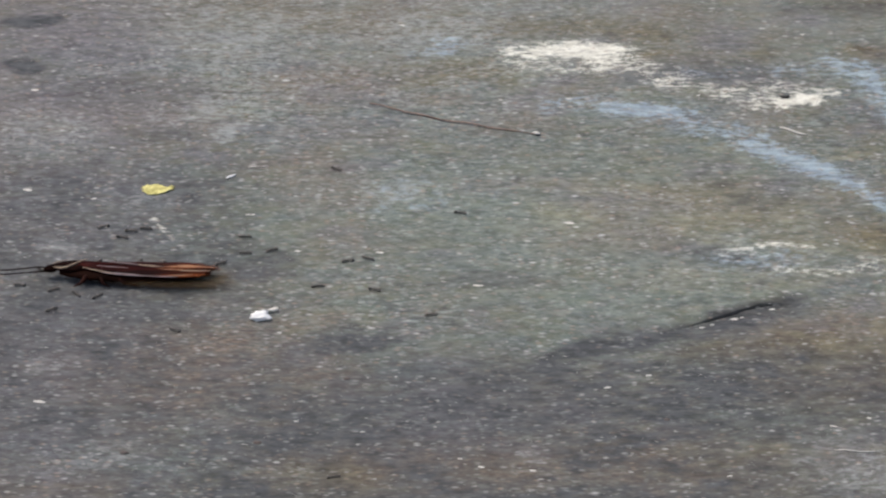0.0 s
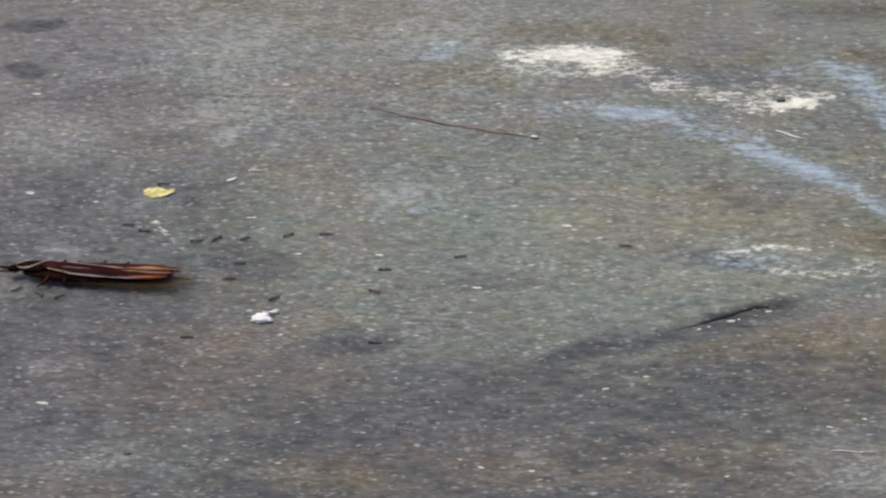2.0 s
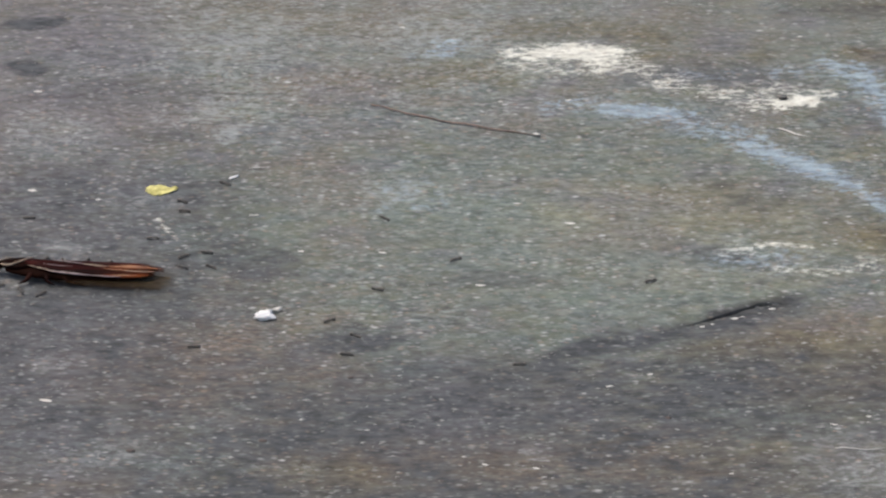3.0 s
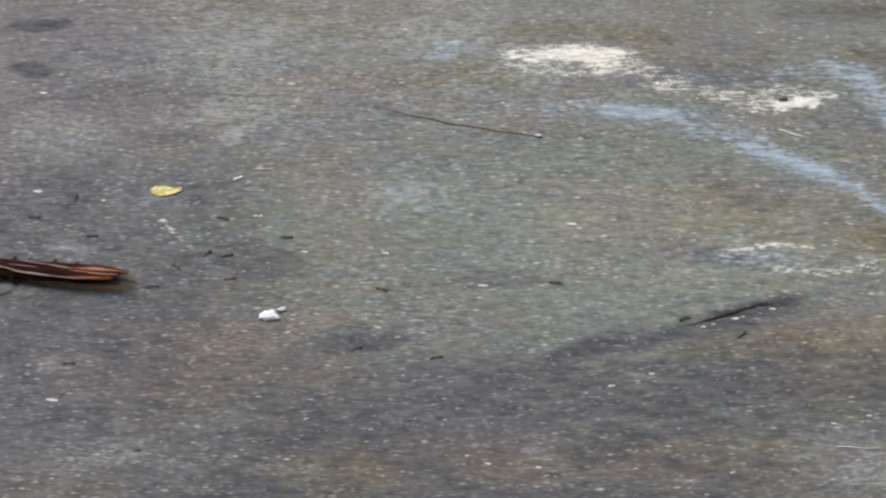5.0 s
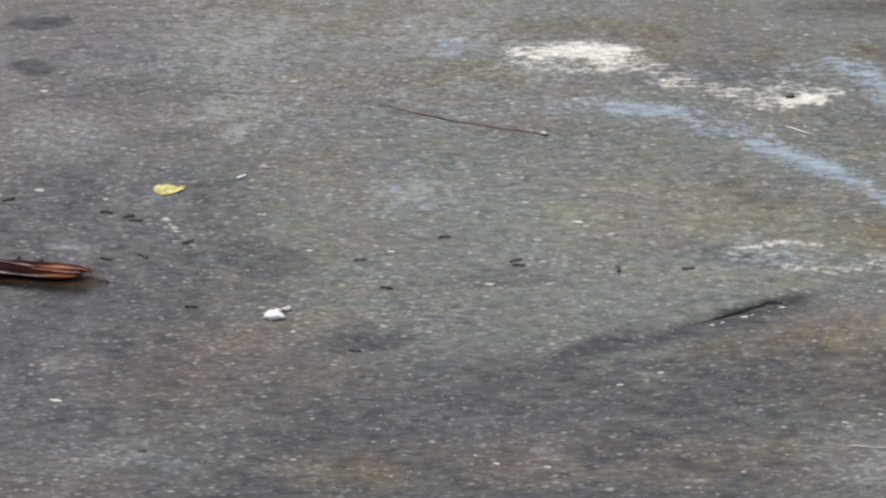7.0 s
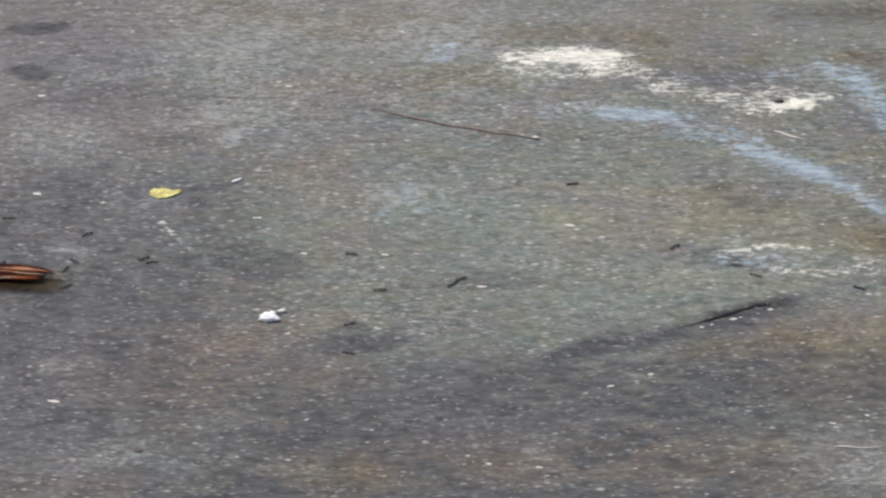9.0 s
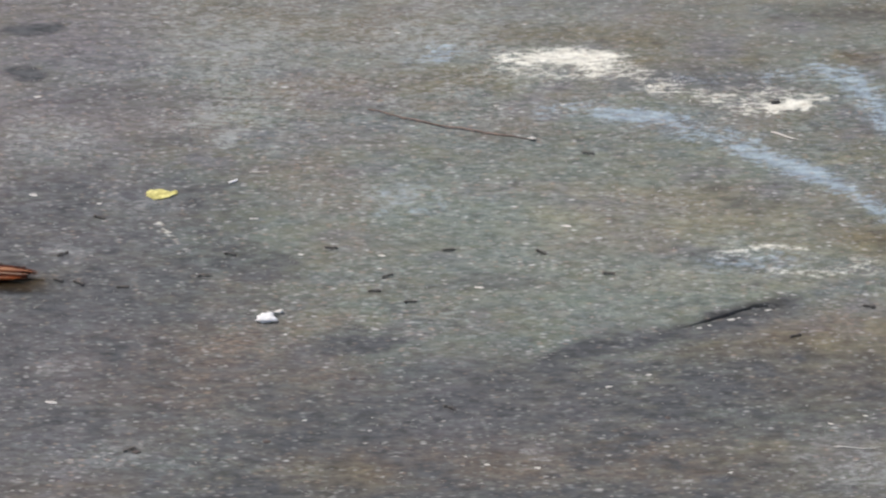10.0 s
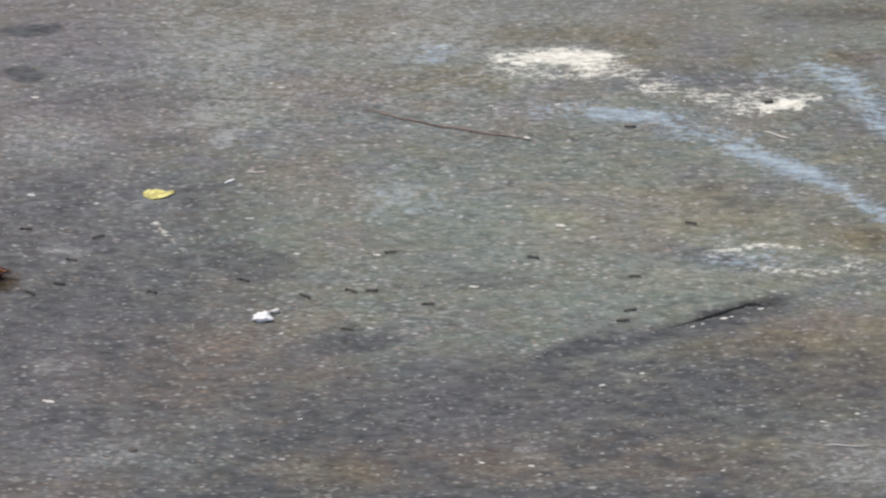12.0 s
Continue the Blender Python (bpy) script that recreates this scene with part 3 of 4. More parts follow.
# ---- small still things ----
def petal():
    rng = random.Random(3)
    rows = []
    for i in range(13):
        u = i / 12
        half = 2.35 * math.sin(math.pi * min(1.0, 0.06 + u * 1.02)) ** 0.75 * (1.0 - 0.25 * u)
        if u > 0.84:
            half = 0.95 - 0.2 * (u - 0.84) / 0.16
        drift = 0.9 * max(0.0, u - 0.7) / 0.3
        row = []
        for j in range(9):
            v = j / 8 * 2 - 1
            row.append((-3.4 + 6.8 * u + 0.25 * math.sin(5 * v), half * v * (1 + 0.16 * rng.uniform(-1, 1)) + drift, 0.17 + 0.1 * v * v + 0.1 * math.sin(4.2 * u + 1.3 * v) + 0.08 * rng.uniform(-1, 1)))
        rows.append(row)
    ob = new("fallen_petal")
    part("blade", sheet(rows, 0.12), M_PETAL, ob)
    part("midrib", tube([(-3.3, 0, 0.2), (-1.5, 0.05, 0.26), (0.5, 0, 0.2), (2.4, 0.3, 0.12), (3.3, 0.8, 0.12)], [0.06, 0.09, 0.1, 0.08, 0.05], 5), M_PETAL, ob)
    tagged(ob, "small yellow dried petal lying on the concrete", "petal")
    return set_down(ob, -62.6, 23.3, 2)


def paper_crumb():
    ob = new("paper_crumb")
    bm = lump(2.1, 1.5, 0.6, 4, 0.6, 3)
    part("lump", bm, M_PAPER, ob)
    part("torn_tail", sheet([[(0.2 + 3.4 * u, 1.5 + 1.0 * u + (v - 0.5) * (0.42 + 0.5 * u * u), 0.9 - 0.3 * u + 0.2 * math.sin(6 * u + 3 * v)) for v in (0, 0.5, 1)] for u in [k / 6 for k in range(7)]], 0.15), M_STRAW, ob)
    part("fold", lump(0.9, 0.6, 0.6, 9, 0.5, 2), M_PAPER, ob).location = (0.0006, -0.0009, 0.0001)
    tagged(ob, "crumpled white scrap of paper with a torn tail", "paper scrap")
    return set_down(ob, -37.4, -26.4, 0)


def twig():
    pts = [(-20.6 + 41.2 * k / 14, 1.3 * math.sin(math.pi * k / 14) * -0.9 + 0.25 * math.sin(k * 1.7), 0.35 + 0.12 * math.sin(k * 0.9)) for k in range(15)]
    ob = new("dry_stem")
    part("stalk", tube(pts, [0.05 + 0.15 * math.sin(math.pi * (0.1 + 0.8 * k / 14)) ** 0.6 * (1.15 - 0.5 * k / 14) for k in range(15)], 6), M_TWIG, ob)
    part("tip", lump(0.9, 0.42, 0.25, 6, 0.4, 2), M_STRAW, ob, "pale frayed tip").location = (0.0199, 0.0001, 0.0002)
    tagged(ob, "thin dry brown plant stem with a pale tip", "stem")
    return set_down(ob, 3.3, 52.7, -18.8)


def fibre(x, y, length, turn, label, thick=0.16, stuff=None):
    pts = [(length * (k / 5 - 0.5), 0.12 * math.sin(k * 1.5) * length / 5, 0.3 + 0.08 * math.sin(k)) for k in range(6)]
    ob = part("straw_splinter", tube(pts, [thick * 0.5, thick, thick * 1.1, thick, thick * 0.9, thick * 0.4], 6), stuff or M_STRAW)
    ob.data.transform(Matrix.Diagonal((1, 1, 0.45, 1)))
    tagged(ob, label, "splinter")
    return set_down(ob, x, y, turn)


petal()
paper_crumb()
twig()
fibre(-46.6, 28.6, 2.6, 38, "short white splinter lying on concrete", 0.42, M_PAPER)
fibre(81.0, 47.8, 7.0, -30, "long thin pale fibre beside the blue stain", 0.3)
fibre(-41.0, 32.4, 4.4, 4, "faint pale fibre lying on concrete", 0.12)
fibre(84.5, -73.0, 9.0, -3, "long thin pale fibre lying on concrete", 0.14)
seed_grain = tagged(part("black_seed", lump(1.15, 0.55, 0.35, 2, 0.4, 2), M_SEED), "small black seed on a chalky white patch", "seed")
set_down(seed_grain, 80.2, 62.6, 8)
for x, y, r, turn, k in ((-18.6, -48.2, 1.0, 10, 1), (-62.6, -73.6, 1.3, -4, 2), (47.0, -62.0, 1.1, 0, 3), (-36.0, -70.0, 1.4, 0, 4)):
    crumb = tagged(part("soil_crumb", lump(r * 0.7, r * 0.4, r * 0.18, k + 20, 0.5, 2), M_CRUMB), "dark brown crumb of soil on the concrete", "crumb", "soil crumbs")
    set_down(crumb, x, y, turn, -0.15)
CHIPS = ((19.6, -79.2, 0.62), (9.2, -78.0, 0.6), (5.0, -75.4, 0.5), (80.6, -64.5, 0.62), (88.1, -61.9, 0.5), (-81.4, -56.2, 0.95), (-91.8, 23.0, 0.8), (28.7, 10.0, 0.85),
         (-12.5, -1.6, 0.75), (-13.0, -6.8, 0.6), (8.7, -14.5, 0.75), (-30.5, -1.0, 0.6), (-42.0, 13.4, 0.5), (-9.1, 95.4, 0.5), (86.5, 91.5, 0.55), (14.0, 61.5, 0.5),
         (-94.5, 66.0, 0.75), (56.0, -28.9, 0.55), (58.2, -28.2, 0.5), (63.0, -26.3, 0.75), (64.6, -25.6, 0.5), (71.2, -22.4, 0.6), (-33.2, -31.6, 0.5), (44.0, -47.0, 0.6), (60.0, 63.5, 0.5), (30.0, 62.0, 0.55), (-76.6, 19.6, 0.6), (-41.0, 13.4, 0.5), (-28.4, -62.8, 0.5), (35.2, -51.2, 0.6), (58.6, -81.0, 0.5))
SPECKS = ((-50.4, 77.7, 0.34), (-56.1, 72.1, 0.31), (-74.4, 77.2, 0.34), (-85.6, 74.4, 0.34), (-78.5, 47.7, 0.41), (-35.5, 39.3, 0.41), (-24.9, 92.1, 0.34), (-16.7, 88.9, 0.31), (-19.8, 79.3, 0.31), (-25.8, 58.3, 0.37), (37.7, 63.3, 0.41), (12.7, 62.8, 0.34), (70.8, 19.3, 0.51), (63.6, 25.3, 0.41), (61.1, 15, 0.41), (45.7, 14.1, 0.34), (42.7, -24.6, 0.41), (90.7, -23.5, 0.41), (-14.3, -47.4, 0.41), (-8.5, -47.4, 0.51), (10.3, -35.1, 0.34), (-14.9, -58.2, 0.34), (-14.2, -61.9, 0.34), (-15, -66.4, 0.51), (-5.9, -63, 0.41), (0.4, -63, 0.48), (-3.1, -58.4, 0.34), (-19.4, -54.1, 0.31), (26.3, -63, 0.41), (15.4, -54.7, 0.37), (12.6, -45.4, 0.34), (18.2, -48.8, 0.48), (29.6, -43, 0.37), (29.9, -53.7, 0.48), (-15.7, -70.6, 0.44), (1.4, -79.3, 0.34), (1.1, -81.9, 0.31), (37.8, 8.9, 0.34), (29.4, 19.8, 0.31), (-41.3, 14.5, 0.37), (-29, 2.2, 0.34), (68.7, 26, 0.34), (89.6, -8.6, 0.41))
for k, (x, y, r) in enumerate(CHIPS + SPECKS):
    dull = k >= len(CHIPS)
    chip = part("stone_chip", lump(r * 1.45, r * 0.48, r * 0.2, k, 0.5, 1), M_SPECK if dull else M_STONE, smooth=False)
    tagged(chip, "tiny dull grey stone chip set in the concrete" if dull else "tiny white quartz chip set in the concrete", "stone chip", "white stone chips")
    set_down(chip, x, y, 37 * k % 36 - 14, -0.12)


def grit():
    """Loose sand strewn over the slab."""
    rng = np.random.default_rng(8)
    verts, faces = [], []
    shape = np.array([(1, 0, 0), (-1, 0, 0), (0, 1, 0), (0, -1, 0), (0, 0, 1), (0, 0, -0.6)], float)
    tris = [(0, 2, 4), (2, 1, 4), (1, 3, 4), (3, 0, 4), (2, 0, 5), (1, 2, 5), (3, 1, 5), (0, 3, 5)]
    for _ in range(4200):
        gx, gy = rng.uniform(-112, 112), rng.uniform(-98, 124)
        r = 0.12 + 0.3 * rng.random() ** 3
        p = shape * r * rng.uniform(0.6, 1.3, (6, 3)) * (2.0, 0.75, 0.28)
        a = rng.uniform(-0.35, 0.35)
        p = np.stack([p[:, 0] * math.cos(a) - p[:, 1] * math.sin(a) + gx, p[:, 0] * math.sin(a) + p[:, 1] * math.cos(a) + gy, p[:, 2] + level(gx, gy) + r * 0.15], 1)
        n = len(verts)
        verts.extend((p * MM).tolist())
        faces.extend([(n + i, n + j, n + k) for i, j, k in tris])
    me = bpy.data.meshes.new("sand_grit")
    me.from_pydata(verts, [], faces)
    me.materials.append(M_GRIT)
    tagged(new("sand_grit", me), "loose pale sand grit strewn over concrete", "grit", kind="stuff")


grit()


# ---- the dead cockroach ----
def cockroach():
    ob = new("dead_cockroach")
    belly = []
    for k in range(25):
        u = k / 24
        ring = 1 + 0.04 * math.cos(k * math.pi)
        belly.append((-15.0 + 27.5 * u, 3.15 * math.sin(math.pi * (0.02 + 0.86 * u)) ** 0.6 * ring, 1.15 * math.sin(math.pi * (0.03 + 0.86 * u)) ** 0.5 * ring, 0.55 + 0.5 * (1 - u)))
    part("abdomen", body_of(belly, 16), M_BODY, ob, "near-black ringed underside")
    shield = []
    for k in range(13):
        u = k / 12
        w = 2.0 * math.sin(math.pi * (0.05 + 0.86 * u)) ** 0.55
        shield.append((-16.6 + 7.6 * u, w, 0.55 * math.sin(math.pi * (0.08 + 0.84 * u)) ** 0.5, 1.7 + 0.5 * u))
    skin = body_of(shield, 16)
    for v in skin.verts:
        v.co.y += 0.0011
    neck = part("pronotum", skin, M_SHIELD, ob, "blackish neck shield with a pale rim")
    part("near_rim", tube([(-16.9, 1.0, 2.1), (-15.8, 0.2, 2.25), (-14.6, -0.25, 2.4), (-13.4, -0.1, 2.5), (-12.0, 0.7, 2.7), (-10.5, 1.7, 2.8), (-9.1, 2.6, 2.7)], [0.06, 0.14, 0.2, 0.22, 0.2, 0.17, 0.06], 6), M_RIM, neck, "pale straw-coloured rim")
    part("far_rim", tube([(-16.9, 1.0, 2.1), (-16.2, 1.8, 2.2), (-15.0, 2.4, 2.3), (-13.4, 2.8, 2.3)], [0.06, 0.12, 0.1, 0.04], 6), M_RIM, neck, "pale straw-coloured rim")
    head = body_of([(-18.4, 0.4, 0.4, 1.3), (-17.8, 0.9, 0.7, 1.4), (-16.8, 1.15, 0.85, 1.5), (-15.8, 1.0, 0.7, 1.6)], 12)
    for v in head.verts:
        v.co.y += 0.0008
    part("head", head, M_BODY, ob)

    def forewing(lower, upper, last, z0, sign):
        """Rows from the shoulder to the tip between two edges, each given as stops of length and offset."""
        rows = []
        for i in range(27):
            u = i / 26
            at = -11.2 + (last + 11.2) * u
            lo, hi = (float(np.interp(at, *zip(*edge))) for edge in (lower, upper))
            row = []
            for j in range(13):
                v = j / 12 * 2 - 1
                roof = 0.6 * (1 - abs(sign * v * 0.5 + 0.5) ** 1.6) * math.sin(math.pi * (0.25 + 0.6 * u)) ** 0.6
                row.append((at - 0.3 * v * v * u + 0.55 * math.sin(j * 2.1 + z0) * u**6, lo + (hi - lo) * j / 12, z0 - 0.35 * u + roof + 0.07 * math.sin(v * 9 + u * 3)))
            rows.append(row)
        return rows

    seam = ((-11.2, 2.0), (-4.7, 1.5), (0, 0.9), (5.6, 0.3), (12, 0.1), (17, 0.0))
    near = forewing(((-11.2, 0.3), (-8, -0.9), (-4.7, -1.9), (2.2, -2.7), (8, -3.1), (12, -3.1), (15.5, -2.7), (17.6, -1.9)), seam, 17.6, 2.3, -1)
    far = forewing(tuple((a, b - 0.6) for a, b in seam), ((-11.2, 2.4), (-4.7, 2.7), (4, 3.0), (12, 3.0), (16.5, 2.6), (19.4, 1.6)), 19.4, 1.95, 1)
    wing = part("forewing", sheet(near, 0.14), M_WING, ob, "glossy red-brown folded forewing")

    def vein(rows, j, a, b, thick, material, label, drift=0.0):
        n = b - a
        pts = []
        for k, row in enumerate(rows[a:b]):
            at = Vector(row[j]).lerp(Vector(row[max(0, min(12, j + (2 if drift > 0 else -2)))]), abs(drift) * k / n)
            pts.append((at.x, at.y, at.z + 0.03))
        part("vein", tube(pts, [0.02 + thick * math.sin(math.pi * (0.04 + 0.92 * k / (n - 1))) for k in range(n)], 5), material, wing, label)

    # the pale near margin, the seam where the wings overlap, and the fan of veins at the tip
    vein(near, 1, 0, 8, 0.1, M_RIM, "pale raised vein", -0.3)
    # the lilac strips here paint the sky's reflection along margin and seam
    vein(near, 0, 5, 15, 0.24, M_SHEEN_VEIN, "broad margin vein with painted lilac-white sheen")
    vein(near, 0, 13, 21, 0.13, M_SHEEN_VEIN, "pale raised vein")
    vein(near, 6, 4, 11, 0.07, M_SHEEN_VEIN, "faint vein with painted lilac sheen", 0.4)
    vein(near, 12, 6, 14, 0.13, M_SHEEN_VEIN, "pale raised vein", -0.3)
    vein(near, 11, 12, 18, 0.22, M_RIM, "cream raised vein", -0.5)
    vein(near, 11, 17, 25, 0.2, M_AMBER, "amber raised vein", 0.3)
    vein(near, 8, 16, 23, 0.12, M_AMBER, "amber raised vein", -0.6)
    vein(near, 7, 20, 27, 0.2, M_RIM, "cream raised vein", -0.9)
    vein(near, 1, 18, 24, 0.14, M_AMBER, "amber raised vein", 0.3)
    wing = part("forewing", sheet(far, 0.14), M_WING, ob, "glossy red-brown folded forewing")
    vein(far, 3, 16, 26, 0.26, M_AMBER, "amber raised vein", 0.7)
    vein(far, 6, 18, 24, 0.12, M_AMBER, "amber raised vein", -0.5)
    # see-through sheets: hind wings that also paint the brown shadow below body and tail
    for side, z0 in ((-1, 0.9), (1, 1.1)):
        rows = []
        for i in range(16):
            u = i / 15
            half = (3.2 if side < 0 else 2.4) * math.sin(math.pi * (0.06 + 0.88 * u)) ** 0.7
            rows.append([(-7 + 34 * u, (-2.9 - 0.5 * u if side < 0 else 0.6) + half * (j / 6 * 2 - 1), z0 - 0.35 * u + 0.15 * math.sin(j * 2 + u * 4)) for j in range(7)])
        part("hindwing_shadow", sheet(rows, 0.05), M_MEMBRANE_SHADOW, ob, "thin smoky amber hind wing with the body's soft shadow painted in")
    hips = ((-9.0, 1), (-6.0, 1), (-2.5, 1), (-9.0, -1), (-6.0, -1), (-2.5, -1))
    bend = ((-1.2, 0.3, -1.6), (0.5, 0.4, 1.6), (1.6, 0.0, 3.4))
    for k, (hx, side) in enumerate(hips):
        a, b, c = bend[k % 3]
        leg = part("leg", tube([(hx, side * 1.6, 1.2), (hx + a * 0.5, side * 2.6, 0.9), (hx + a, side * 3.3, 0.5), (hx + a + c * 0.45, side * (3.3 + b * 0.6), 0.2), (hx + a + c, side * (3.2 + b), -0.3)], [0.5, 0.55, 0.36, 0.22, 0.08], 6), M_LEG, ob)
        for s in (0.25, 0.5, 0.75):
            bx, by = hx + a + c * 0.45 * s, side * (3.3 + b * 0.6 * s)
            part("spine", tube([(bx, by, 0.4), (bx + 0.4, by + side * 0.6, 0.2)], [0.07, 0.02], 4), M_LEG, leg)
    for s in (-1, 1):
        part("antenna", tube([(-16.3, 0.5 * s, 1.8), (-19.5, 0.9 * s + 0.2, 1.7), (-26, 0.8 * s, 1.1), (-33, 0.3 + 0.9 * s, 0.9), (-41, -0.8 + 1.6 * s, 0.5)], [0.2, 0.17, 0.14, 0.11, 0.06], 5), M_BODY, ob, "long dark thread-like feeler")
        part("cercus", tube([(11.4, 1.0 * s, 1.5), (13.0, 1.5 * s, 1.4), (14.4, 1.9 * s, 1.2)], [0.25, 0.18, 0.05], 6), M_LEG, ob)
    return tagged(ob, "dead red-brown cockroach with folded glossy wings, dragged by ants", "cockroach")


ROACH = cockroach()


# ---- ants ----
def ant():
    """An ant 2.8 mm long, head towards +x, feet on z = 0."""
    ob = new("ant")
    part("head", body_of([(0.92, 0.18, 0.14, 0.34), (1.05, 0.29, 0.22, 0.34), (1.3, 0.32, 0.24, 0.33), (1.5, 0.24, 0.18, 0.3), (1.64, 0.1, 0.08, 0.27)], 10), M_ANT, ob)
    part("thorax", body_of([(-0.42, 0.08, 0.09, 0.3), (-0.25, 0.16, 0.16, 0.33), (0.05, 0.18, 0.18, 0.36), (0.4, 0.22, 0.21, 0.39), (0.7, 0.18, 0.16, 0.37), (0.9, 0.1, 0.1, 0.34)], 10), M_ANT, ob)
    part("waist", body_of([(-0.72, 0.07, 0.07, 0.28), (-0.58, 0.12, 0.15, 0.32), (-0.4, 0.07, 0.07, 0.29)], 8), M_ANT, ob)
    part("gaster", body_of([(-1.75, 0.06, 0.05, 0.27), (-1.6, 0.22, 0.18, 0.3), (-1.3, 0.36, 0.28, 0.34), (-1.0, 0.35, 0.28, 0.35), (-0.78, 0.2, 0.16, 0.31), (-0.68, 0.08, 0.08, 0.28)], 10), M_ANT, ob)
    for k, (hx, fx) in enumerate(((0.5, 0.95), (0.15, 0.05), (-0.15, -0.95))):
        for s in (1, -1):
            leg = part("leg", tube([(0, 0, 0), (fx * 0.35, 0.3 * s, 0.18), (fx * 0.7, 0.58 * s, -0.08), (fx * 1.0, 0.85 * s, -0.27)], [0.045, 0.05, 0.035, 0.02], 4), M_ANT_LEG, ob)
            leg.location = Vector((hx, 0.13 * s, 0.27)) * MM
    for s in (1, -1):
        part("antenna", tube([(1.5, 0.14 * s, 0.38), (1.75, 0.42 * s, 0.5), (2.1, 0.5 * s, 0.36), (2.3, 0.46 * s, 0.28)], [0.03, 0.03, 0.035, 0.04], 4), M_ANT_LEG, ob)
    for piece in ob.children:
        piece.data.transform(Matrix.Diagonal((0.84, 1.05, 1.0, 1)))
        piece.location = (piece.location.x * 0.84, piece.location.y * 1.05, piece.location.z)
    return tagged(ob, "small black ant walking over the concrete", "ant", "ants")


ANT = ant()
ants = [ANT] + [copy_thing(ANT, Matrix()) for _ in range(20 - 1)]
carriers = [tagged(copy_thing(ANT, Matrix()), "small black ant gripping the dead cockroach", "ant", "ants") for _ in range(14)]


tagged(ants[0], "small black ant standing still on the concrete", "ant", "ants")


# ---- what moves ----
def trail(stops):
    """Rows along a winding line through stops of seconds and millimetres, turned the way the ant goes."""
    ts, xs, ys = (np.array(c, float) for c in zip(*stops))
    grid = np.round(np.arange(0, 12.01, 0.1), 1)

    def glide(v):
        slope = np.gradient(v, ts)
        k = np.clip(np.searchsorted(ts, grid, side="right") - 1, 0, len(ts) - 2)
        span = ts[k + 1] - ts[k]
        u = np.clip((grid - ts[k]) / span, 0, 1)
        soft = np.minimum(1.0, 0.9 / span)
        return (2 * u**3 - 3 * u**2 + 1) * v[k] + (u**3 - 2 * u**2 + u) * span * slope[k] * soft + (3 * u**2 - 2 * u**3) * v[k + 1] + (u**3 - u**2) * span * slope[k + 1] * soft

    gx, gy = glide(xs), glide(ys)
    rows, head = [], None
    for i, t in enumerate(grid):
        a, b = max(i - 2, 0), min(i + 2, len(grid) - 1)
        dx, dy = gx[b] - gx[a], gy[b] - gy[a]
        want = math.degrees(math.atan2(max(-0.6 * abs(dx), min(0.6 * abs(dx), dy * 0.4)), dx)) if abs(dx) > 0.3 else head
        if head is None:
            head = want if want is not None else (xs[0] * 37 + ys[0] * 11) % 40 - 20
        elif want is not None:
            head += max(-55.0, min(55.0, (want - head + 180) % 360 - 180))
        rows.append((t, pose(gx[i] * MM, gy[i] * MM, (level(gx[i], gy[i]) + 0.02) * MM, 0, 0, head)))
    return rows


def step_legs(insect, rows, phase):
    """Swings the six legs in two sets of three while the ant goes forward."""
    legs = [c for c in insect.children if c.name.split(".")[0] == "leg"]
    for k, leg in enumerate(legs):
        side = 1 if leg.location.y > 0 else -1
        beat = 1 if (k // 2 + (side > 0)) % 2 else -1
        base = leg.location.copy()
        keys = []
        for i, (t, m) in enumerate(rows):
            gone = (m.translation - rows[max(i - 1, 0)][1].translation).length / MM
            swing = min(1.0, gone / 0.35) * 17.0 * beat * (1 if (i + phase) % 2 else -1) * side
            keys.append((t, pose(*base, 0, 0, swing)))
        walk(leg, keys)


